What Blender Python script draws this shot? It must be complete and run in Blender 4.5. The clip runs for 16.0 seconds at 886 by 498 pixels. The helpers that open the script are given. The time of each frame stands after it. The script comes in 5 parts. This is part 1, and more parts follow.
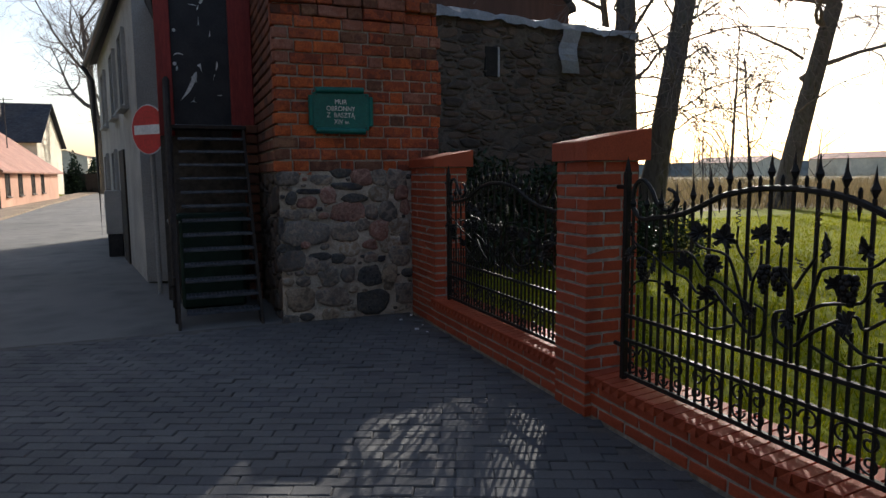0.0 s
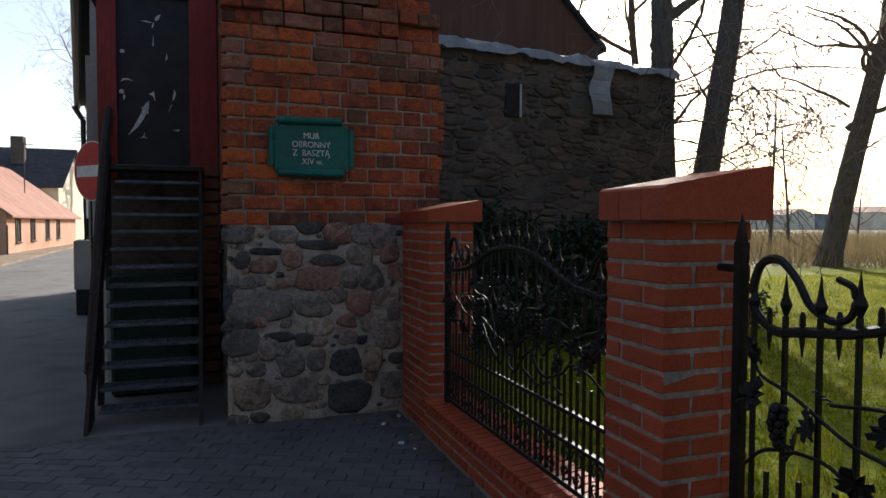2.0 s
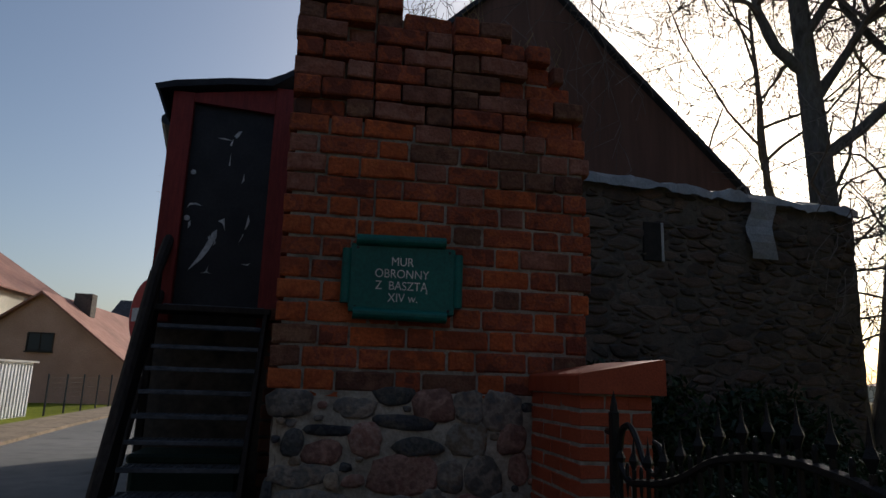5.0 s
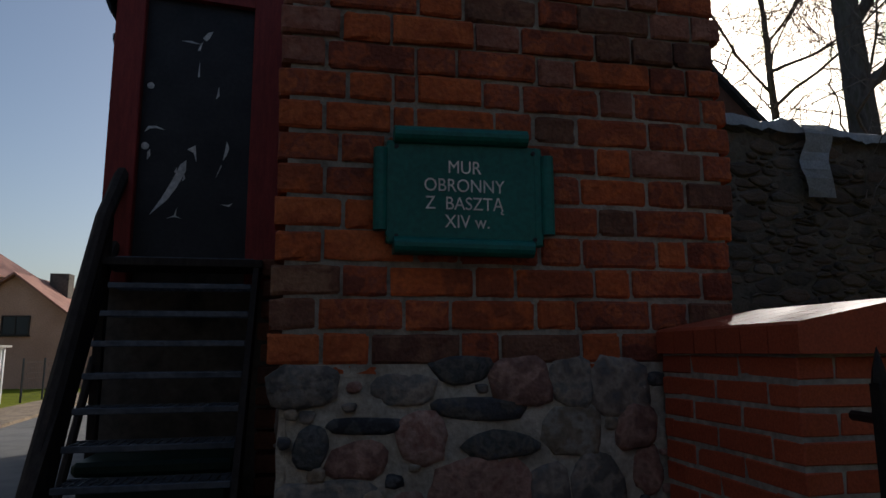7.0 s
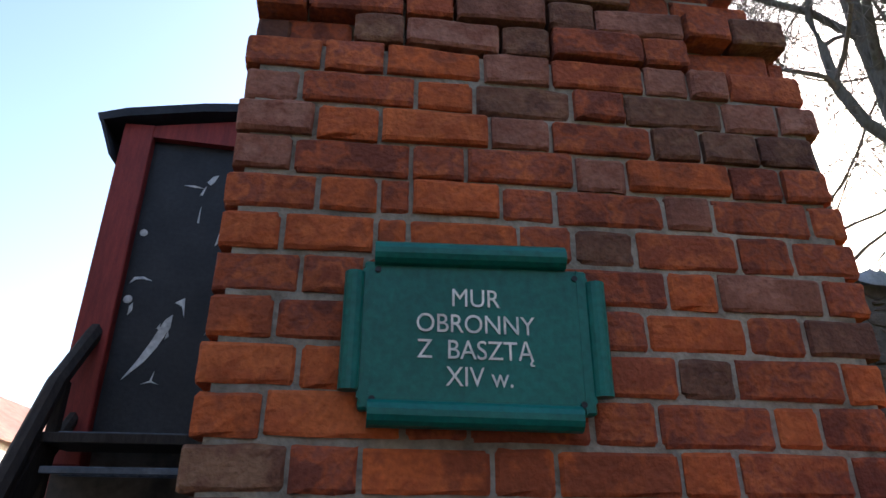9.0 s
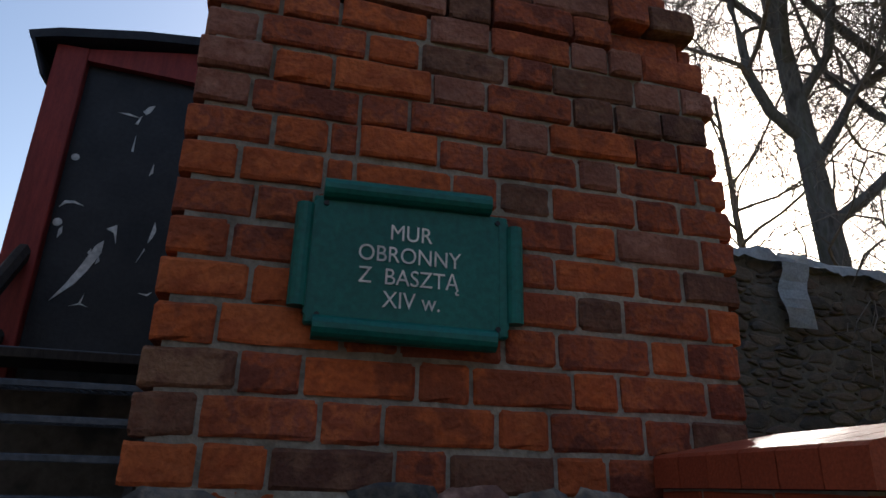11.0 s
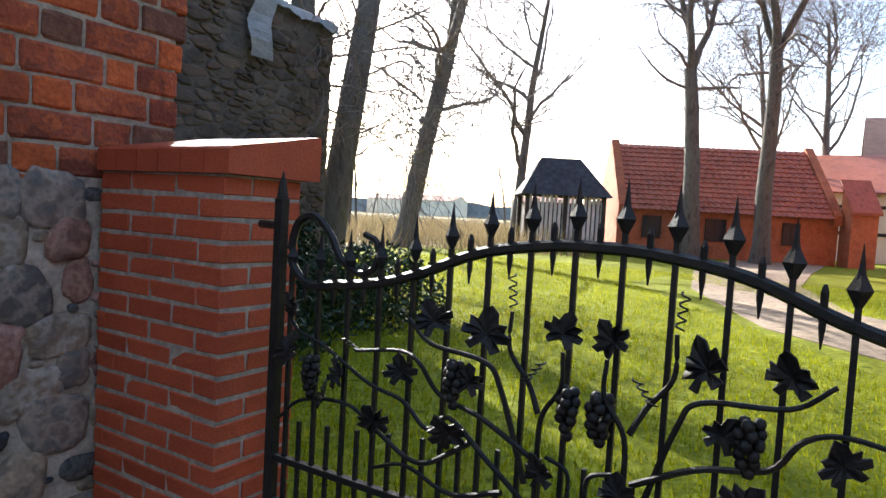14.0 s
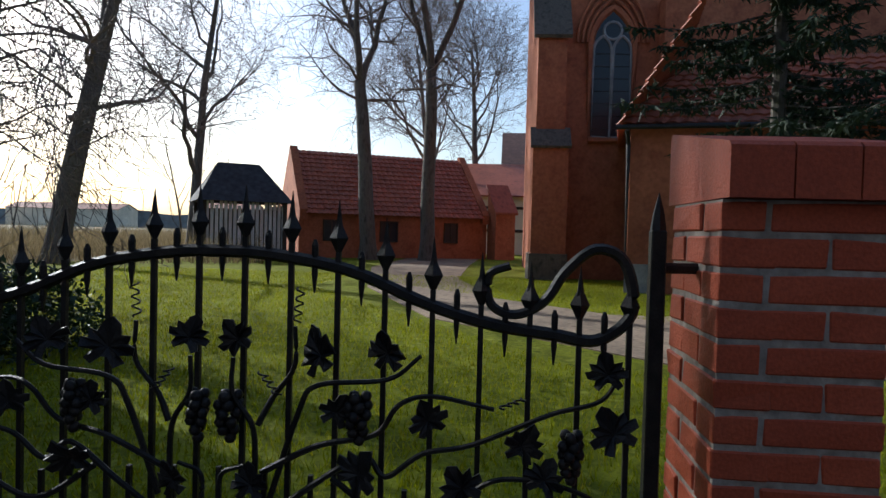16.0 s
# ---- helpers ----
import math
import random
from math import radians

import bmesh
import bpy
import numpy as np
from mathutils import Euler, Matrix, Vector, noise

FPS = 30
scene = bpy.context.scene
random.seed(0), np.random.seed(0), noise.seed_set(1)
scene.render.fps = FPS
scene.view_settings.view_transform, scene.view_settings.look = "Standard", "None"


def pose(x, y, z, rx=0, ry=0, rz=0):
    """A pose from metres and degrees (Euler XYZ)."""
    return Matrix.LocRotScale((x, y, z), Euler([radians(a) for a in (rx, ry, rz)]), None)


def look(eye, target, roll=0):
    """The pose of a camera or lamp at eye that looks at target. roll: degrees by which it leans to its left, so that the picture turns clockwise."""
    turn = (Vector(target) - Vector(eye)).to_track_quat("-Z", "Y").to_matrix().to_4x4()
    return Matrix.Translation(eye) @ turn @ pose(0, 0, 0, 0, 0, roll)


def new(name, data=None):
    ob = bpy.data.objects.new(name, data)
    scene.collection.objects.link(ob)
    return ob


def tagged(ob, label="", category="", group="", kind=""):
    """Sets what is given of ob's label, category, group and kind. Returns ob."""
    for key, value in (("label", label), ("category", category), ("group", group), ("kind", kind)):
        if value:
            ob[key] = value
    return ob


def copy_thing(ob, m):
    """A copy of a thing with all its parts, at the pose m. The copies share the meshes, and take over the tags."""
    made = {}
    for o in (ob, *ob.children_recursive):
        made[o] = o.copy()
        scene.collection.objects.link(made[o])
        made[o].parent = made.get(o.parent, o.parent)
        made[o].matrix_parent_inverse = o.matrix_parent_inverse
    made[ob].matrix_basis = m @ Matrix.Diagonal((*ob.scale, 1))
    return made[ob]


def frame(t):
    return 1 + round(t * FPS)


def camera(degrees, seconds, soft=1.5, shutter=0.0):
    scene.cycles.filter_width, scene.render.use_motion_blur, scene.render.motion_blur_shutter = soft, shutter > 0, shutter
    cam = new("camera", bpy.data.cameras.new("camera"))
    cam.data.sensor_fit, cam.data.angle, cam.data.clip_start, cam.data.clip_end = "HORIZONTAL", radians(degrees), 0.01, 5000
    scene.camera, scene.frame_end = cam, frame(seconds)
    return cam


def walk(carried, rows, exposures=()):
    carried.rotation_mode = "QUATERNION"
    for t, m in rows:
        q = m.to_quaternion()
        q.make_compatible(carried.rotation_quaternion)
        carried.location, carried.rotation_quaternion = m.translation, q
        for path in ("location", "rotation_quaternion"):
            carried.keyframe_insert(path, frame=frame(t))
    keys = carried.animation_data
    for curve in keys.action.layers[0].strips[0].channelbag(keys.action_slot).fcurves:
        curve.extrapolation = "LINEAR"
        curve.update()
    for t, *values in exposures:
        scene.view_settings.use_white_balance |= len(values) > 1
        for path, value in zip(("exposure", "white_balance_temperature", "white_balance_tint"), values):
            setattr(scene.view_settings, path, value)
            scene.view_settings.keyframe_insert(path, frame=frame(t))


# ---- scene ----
cam = camera(68.4, 16.0)
PATH = [
    (0, (0.094, 0.045, 1.551), (0.834, 1.89, 1.325), -0.5),
    (0.5, (0.257, 0.455, 1.572), (1.025, 2.288, 1.354), 1.2),
    (1, (0.426, 0.797, 1.603), (1.194, 2.633, 1.405), -0.4),
    (1.5, (0.746, 1.136, 1.587), (1.422, 3.01, 1.414), 0.2),
    (2, (0.915, 1.562, 1.615), (1.592, 3.443, 1.538), 0.2),
    (2.5, (0.999, 1.948, 1.707), (1.503, 3.882, 1.779), -1.8),
    (3, (1.178, 2.255, 1.712), (1.482, 4.217, 1.957), 1.2),
    (3.2, (1.24, 2.383, 1.714), (1.566, 4.346, 1.913), 1.4),
    (5.3, (1.291, 3.451, 1.658), (1.630, 5.378, 2.070), 2.0),
    (5.5, (1.196, 3.576, 1.675), (1.492, 5.518, 2.050), 1.2),
    (6, (1.095, 3.940, 1.670), (1.443, 5.887, 1.969), 0.1),
    (6.5, (1.151, 4.285, 1.699), (1.495, 6.183, 2.227), -1.2),
    (7, (1.156, 4.613, 1.643), (1.549, 6.549, 1.954), -0.3),
    (7.5, (1.178, 4.978, 1.666), (1.605, 6.901, 2.014), -0.9),
    (8, (1.318, 5.205, 1.706), (1.619, 7.080, 2.334), 0.4),
    (8.5, (1.434, 5.308, 1.732), (1.641, 7.153, 2.477), 0.5),
    (8.7, (1.445, 5.324, 1.754), (1.644, 7.140, 2.567), 0.4),
    (11, (1.366, 5.133, 1.614), (1.815, 6.956, 2.305), 1.5),
    (11.5, (1.266, 4.980, 1.601), (1.933, 6.836, 1.931), 1.8),
    (12, (1.215, 4.889, 1.587), (1.959, 6.741, 1.705), 2.7),
    (12.5, (1.223, 4.746, 1.565), (1.893, 6.624, 1.425), 1.6),
    (13, (1.176, 4.611, 1.546), (1.921, 6.454, 1.323), 1.7),
    (13.5, (1.099, 4.530, 1.530), (2.419, 6.025, 1.374), 3.2),
    (14, (1.012, 4.452, 1.543), (2.714, 5.496, 1.432), 3.3),
    (14.5, (1.001, 4.39, 1.549), (2.863, 5.117, 1.482), 3.7),
    (15, (0.994, 4.315, 1.552), (2.94, 4.774, 1.499), 3.6),
    (15.5, (0.992, 4.264, 1.559), (2.975, 4.527, 1.538), 1.0),
    (16, (0.961, 4.27, 1.544), (2.954, 4.427, 1.49), 1.5),
]
EXPOSURES = [(0.0, 0.4, 6300, 10), (0.5, 0.85, 6500, 10), (1.2, 0.95, 6500, 10), (1.6, .95, 6500, 10), (2.0, .5, 6300, 10), (2.5, 0.45, 6300, 10), (3.2, 0.5, 6200, 10), (5.3, -0.7, 6100, 10), (6.0, -0.65, 6000, 10), (7.0, -0.6, 6100, 10),
             (7.4, 0.2, 6100, 10), (7.8, 1.35, 6000, 10), (8.7, 1.6, 6000, 10), (10.8, 0.4, 6100, 10), (11.1, 0.65, 6300, 10), (11.5, 1.4, 6700, 10), (12.0, 1.75, 6700, 10), (13.0, 3.0, 6700, 10),
             (13.6, 2.5, 6400, 10), (14.5, 1.15, 5700, 8), (16.0, 0.15, 5550, 8)]
walk(cam, [(t, look(eye, target, roll)) for t, eye, target, roll in PATH], EXPOSURES)

# ---- light: low sun ahead to the right, clear sky ----
SUN_AZ, SUN_EL = radians(36.5), radians(25.5)
SUN = Vector((math.sin(SUN_AZ) * math.cos(SUN_EL), math.cos(SUN_AZ) * math.cos(SUN_EL), math.sin(SUN_EL)))
world = bpy.data.worlds.new("world")
scene.world = world
world.use_nodes = True
wn = world.node_tree.nodes
sky = wn.new("ShaderNodeTexSky")
sky.sky_type, sky.sun_disc, sky.sun_elevation, sky.sun_rotation = "NISHITA", False, SUN_EL, SUN_AZ
sky.dust_density, sky.air_density = 2.5, 1.0
world.node_tree.links.new(sky.outputs[0], wn["Background"].inputs[0])
wn["Background"].inputs[1].default_value = 0.15
lamp = bpy.data.lights.new("sun", "SUN")
lamp.energy, lamp.angle, lamp.color = 4.5, radians(0.5), (1.0, 0.93, 0.82)
sun = new("sun", lamp)
sun.matrix_world = look(SUN * 50, (0, 0, 0))

# ---- materials ----
def material(name, stops, scale=6.0, rough=0.8, bump=0.3, metal=0.0, vary="noise", fine=40.0, grime=0.5, translucent=0.0, blend=0.5, stretch=(1, 1, 1)):
    """Colour from noise or from a random value for each object or island; a fine second noise for grain, a large one for grime, and relief."""
    m = bpy.data.materials.new(name)
    m.use_nodes = True
    nodes, links = m.node_tree.nodes, m.node_tree.links
    bsdf = nodes["Principled BSDF"]
    geo = nodes.new("ShaderNodeNewGeometry")
    mapping = nodes.new("ShaderNodeMapping")
    mapping.inputs["Scale"].default_value = stretch
    links.new(geo.outputs["Position"], mapping.inputs[0])

    def noise_tex(sc, detail):
        n = nodes.new("ShaderNodeTexNoise")
        n.inputs["Scale"].default_value, n.inputs["Detail"].default_value = sc, detail
        links.new(mapping.outputs[0], n.inputs["Vector"])
        return n
    coarse, grain, stain = noise_tex(scale, 4), noise_tex(fine, 6), noise_tex(scale * 0.23, 3)
    ramp = nodes.new("ShaderNodeValToRGB")
    while len(ramp.color_ramp.elements) < len(stops):
        ramp.color_ramp.elements.new(0.5)
    for i, (el, c) in enumerate(zip(ramp.color_ramp.elements, stops)):
        p = i / max(1, len(stops) - 1)
        el.position, el.color = (p if vary != "noise" else 0.3 + 0.4 * p), (*c, 1)
    if vary == "object":
        src = nodes.new("ShaderNodeObjectInfo").outputs["Random"]
    elif vary == "island":
        src = geo.outputs["Random Per Island"]
    else:
        src = coarse.outputs["Fac"]
    if vary != "noise":
        add = nodes.new("ShaderNodeMath")
        add.operation = "MULTIPLY_ADD"
        add.inputs[1].default_value, add.inputs[2].default_value = blend, -blend / 2
        links.new(coarse.outputs["Fac"], add.inputs[0])
        tot = nodes.new("ShaderNodeMath")
        links.new(src, tot.inputs[0]), links.new(add.outputs[0], tot.inputs[1])
        src = tot.outputs[0]
    links.new(src, ramp.inputs[0])
    mul = nodes.new("ShaderNodeMath")
    mul.operation = "MULTIPLY_ADD"
    mul.inputs[1].default_value, mul.inputs[2].default_value = 0.9, 0.55
    links.new(grain.outputs["Fac"], mul.inputs[0])
    mul2 = nodes.new("ShaderNodeMath")
    mul2.operation = "MULTIPLY_ADD"
    mul2.inputs[1].default_value, mul2.inputs[2].default_value = grime * 1.6, 1 - grime * 0.8
    links.new(stain.outputs["Fac"], mul2.inputs[0])
    both = nodes.new("ShaderNodeMath")
    both.operation = "MULTIPLY"
    links.new(mul.outputs[0], both.inputs[0]), links.new(mul2.outputs[0], both.inputs[1])
    hsv = nodes.new("ShaderNodeHueSaturation")
    links.new(ramp.outputs[0], hsv.inputs["Color"]), links.new(both.outputs[0], hsv.inputs["Value"])
    links.new(hsv.outputs[0], bsdf.inputs["Base Color"])
    bsdf.inputs["Roughness"].default_value, bsdf.inputs["Metallic"].default_value = rough, metal
    bsdf.inputs["Specular IOR Level"].default_value = 0.35
    if bump:
        b = nodes.new("ShaderNodeBump")
        b.inputs["Strength"].default_value, b.inputs["Distance"].default_value = bump, 0.01
        links.new(grain.outputs["Fac"], b.inputs["Height"]), links.new(b.outputs[0], bsdf.inputs["Normal"])
    if translucent:
        tr = nodes.new("ShaderNodeBsdfTranslucent")
        links.new(hsv.outputs[0], tr.inputs["Color"])
        mix = nodes.new("ShaderNodeMixShader")
        mix.inputs[0].default_value = translucent
        links.new(bsdf.outputs[0], mix.inputs[1]), links.new(tr.outputs[0], mix.inputs[2])
        links.new(mix.outputs[0], nodes["Material Output"].inputs[0])
    return m


OLD_BRICK = material("old_red_brick", [(.19, .05, .028), (.37, .085, .03), (.26, .07, .04), (.46, .115, .038), (.3, .07, .03)], 13, .9, 1.0, vary="object", fine=60, grime=.8, blend=2.6)
ORANGE_BRICK = material("old_orange_brick", [(.3, .07, .026), (.52, .115, .03), (.4, .085, .026), (.54, .13, .038)], 13, .88, 1.0, vary="object", fine=55, grime=.7, blend=2.4)
BROWN_BRICK = material("old_brown_brick", [(.12, .05, .032), (.2, .095, .055), (.15, .06, .035), (.24, .12, .065)], 12, .9, 1.0, vary="object", fine=60, grime=.8, blend=2.2)
PALE_BRICK = material("old_weathered_brick", [(.22, .085, .052), (.31, .13, .085), (.25, .09, .055), (.34, .15, .1)], 12, .92, 1.0, vary="object", fine=60, grime=.8, blend=2.2)
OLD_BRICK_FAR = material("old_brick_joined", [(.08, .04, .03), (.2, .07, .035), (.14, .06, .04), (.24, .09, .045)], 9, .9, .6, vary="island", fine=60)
MORTAR = material("lime_mortar", [(.28, .235, .18), (.46, .4, .32), (.37, .32, .25)], 7, .95, .8, fine=55)
GREY_STONE = material("grey_field_stone", [(.11, .1, .088), (.25, .205, .165), (.16, .15, .135), (.32, .26, .2), (.2, .155, .125), (.14, .13, .12)], 15, .88, 1.0, vary="object", fine=42, blend=1.7, grime=.9)
PINK_STONE = material("pink_granite", [(.2, .105, .08), (.36, .21, .16), (.25, .12, .09), (.38, .24, .19), (.28, .15, .11)], 19, .85, 1.0, vary="object", fine=48, blend=1.7, grime=.8)
SLATE_STONE = material("dark_field_stone", [(.035, .036, .04), (.1, .095, .09), (.055, .058, .055), (.12, .105, .085), (.06, .06, .065)], 20, .8, 1.0, vary="object", fine=45, blend=2.2, grime=.8)
BUFF_STONE = material("buff_field_stone", [(.17, .135, .1), (.35, .275, .195), (.24, .175, .12), (.38, .34, .28), (.28, .215, .15)], 16, .9, 1.0, vary="object", fine=42, blend=1.7, grime=.9)
JOINT = material("grey_brown_joint", [(.2, .165, .125), (.34, .29, .225), (.26, .215, .165)], 9, .95, .9, fine=55, grime=.8)
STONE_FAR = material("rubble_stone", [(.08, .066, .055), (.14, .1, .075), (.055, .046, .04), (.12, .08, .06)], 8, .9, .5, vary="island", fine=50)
NEW_BRICK = material("clinker_brick", [(.34, .062, .026), (.43, .085, .034), (.38, .07, .028)], 12, .6, .25, vary="object", fine=120, grime=.25)
GREY_MORTAR = material("grey_mortar", [(.27, .235, .2), (.38, .34, .29)], 20, .95, .5)
PAVER = material("concrete_paver", [(.075, .075, .08), (.12, .117, .115), (.095, .094, .094)], 5, .8, .4, vary="object", fine=120)
PAVER_STUFF = material("concrete_paver_joined", [(.075, .075, .08), (.12, .117, .115), (.095, .094, .094)], 5, .8, .4, vary="island", fine=120)
ASPHALT = material("worn_asphalt", [(.1, .097, .092), (.17, .162, .15), (.13, .125, .12)], 1.2, .85, .5, fine=70)
SAND = material("joint_sand", [(.08, .075, .07), (.14, .125, .11)], 9, .95, .5)
IRON = material("black_wrought_iron", [(.012, .012, .013), (.03, .027, .024)], 20, .5, .25, metal=.35, fine=150)
GREEN = material("green_painted_metal", [(.004, .11, .085), (.008, .15, .115)], 6, .42, .12, fine=60, grime=.35)
CREAM = material("cream_letters", [(.75, .72, .62), (.85, .82, .74)], 30, .6, 0)
RED_WOOD = material("red_painted_board", [(.2, .022, .018), (.28, .035, .026)], 6, .6, .3, stretch=(8, 8, 1))
DARK_DOOR = material("dark_peeling_door", [(.012, .012, .014), (.03, .028, .03)], 5, .6, .3)
PEEL = material("bare_flake", [(.55, .53, .5), (.7, .68, .64)], 20, .8, .2)
STEEL = material("weathered_grating", [(.06, .07, .085), (.12, .13, .15)], 15, .5, .3, metal=.5)
DARK_WOOD = material("dark_weathered_wood", [(.022, .016, .013), (.05, .038, .03)], 6, .8, .5, stretch=(6, 6, 1))
DARK_WALL = material("dark_brickwork", [(.05, .045, .04), (.12, .1, .08), (.08, .07, .06)], 5, .95, .7, fine=25)
BIN_GREEN = material("dark_green_plastic", [(.008, .03, .02), (.015, .045, .03)], 6, .5, .1)
RENDERED = material("grey_render", [(.3, .29, .27), (.42, .4, .37)], 2, .9, .5, fine=50)
CREAM_WALL = material("cream_plaster", [(.6, .54, .42), (.7, .63, .5)], 1, .9, .3)
PINK = material("salmon_plaster", [(.45, .25, .17), (.53, .31, .22)], 1.2, .9, .3, fine=20)
TILE = material("orange_roof_tile", [(.2, .055, .03), (.33, .095, .05), (.26, .075, .04)], 3, .55, .2, fine=25)
BROWN_TILE = material("faded_roof_tile", [(.27, .12, .085), (.36, .18, .13)], 2, .8, .4, fine=15)
GABLE_BROWN = material("brown_sheet_cladding", [(.1, .05, .036), (.14, .07, .05)], 1.5, .7, .2, stretch=(6, 6, .5))
FELT = material("dark_roof_felt", [(.02, .022, .028), (.05, .052, .06)], 4, .85, .4)
ZINC = material("white_sheet_metal", [(.55, .56, .57), (.68, .69, .7)], 3, .45, .1)
DARK_METAL = material("dark_metal", [(.02, .02, .022), (.04, .04, .042)], 10, .5, .1, metal=.4)
CHURCH = material("red_church_brick", [(.25, .075, .035), (.36, .12, .055), (.3, .095, .045)], 1.5, .85, .5, fine=9, grime=.5)
PLINTH = material("grey_plinth_stone", [(.2, .2, .2), (.32, .31, .3)], 4, .85, .5)
BARK = material("grey_bark", [(.06, .05, .042), (.13, .115, .1), (.09, .085, .06)], 7, .95, .9, fine=30, stretch=(1, 1, .3))
# twig brown lightened: glare of the bright sky is put into the colour
TWIG = material("brown_twig_sky_glare", [(.13, .1, .085), (.2, .165, .14)], 10, .9, 0)
LAWN = material("lawn_soil", [(.065, .082, .005), (.19, .21, .012), (.12, .135, .01), (.25, .265, .03)], 5, .95, 1.0, fine=45)
BLADE = material("grass_blade", [(.17, .2, .003), (.31, .34, .006), (.23, .255, .004), (.4, .36, .02)], 1.4, .8, 0, vary="island", translucent=.45)
FIELD = material("dry_field", [(.13, .11, .055), (.2, .16, .09), (.1, .11, .045)], .15, .95, .3, fine=2)
REED = material("dry_reed", [(.2, .15, .08), (.32, .25, .14), (.16, .13, .06)], 2, .8, 0, vary="island", translucent=.3)
GRAVEL = material("sandy_setts", [(.14, .1, .065), (.27, .2, .135), (.2, .15, .1)], 4, .95, .9, fine=14, grime=.7)
LEAF_DARK = material("dark_evergreen_leaf", [(.012, .03, .01), (.03, .055, .018)], 5, .4, 0, vary="island", translucent=.15)
NEEDLE = material("spruce_needle", [(.012, .025, .012), (.025, .045, .018)], 5, .7, 0, vary="island", translucent=.15)
YELLOW = material("yellow_blossom", [(.5, .36, .03), (.6, .45, .06)], 5, .7, 0, vary="island", translucent=.3)
NICHE_SHADE = material("painted_niche_shade", [(.02, .018, .016), (.035, .03, .026)], 9, .95, .3)
FOIL = material("grey_plastic_sheet", [(.36, .38, .4), (.5, .52, .54)], 5, .35, .2, translucent=.35)
WHITE = material("white_paint", [(.72, .72, .72), (.8, .8, .8)], 8, .45, .1)
SIGN_RED = material("red_sign_sheet", [(.55, .02, .025), (.6, .03, .03)], 8, .4, .05)
BOARD = material("bleached_board", [(.42, .41, .4), (.6, .59, .57)], 3, .9, .4, stretch=(6, 6, 1))
# distance haze is put into this pale grey; no air is modelled
HAZE = material("haze_tinted_hill", [(.16, .17, .17), (.24, .25, .25)], .05, 1, 0, fine=.4)
# dull grey of the added sky-blocking houses, keeps their bounce light low
DIM = material("sky_blocker_grey", [(.13, .13, .135), (.18, .178, .175)], 1, .9, .2)
for soft in (LAWN, BLADE, REED):
    soft.node_tree.nodes["Principled BSDF"].inputs["Specular IOR Level"].default_value = .08
GLASS = bpy.data.materials.new("dark_window_glass")
GLASS.use_nodes = True
for key, val in (("Base Color", (.02, .024, .03, 1)), ("Roughness", .2), ("Specular IOR Level", .3)):
    GLASS.node_tree.nodes["Principled BSDF"].inputs[key].default_value = val

# ---- mesh helpers ----
ORIGIN = {}


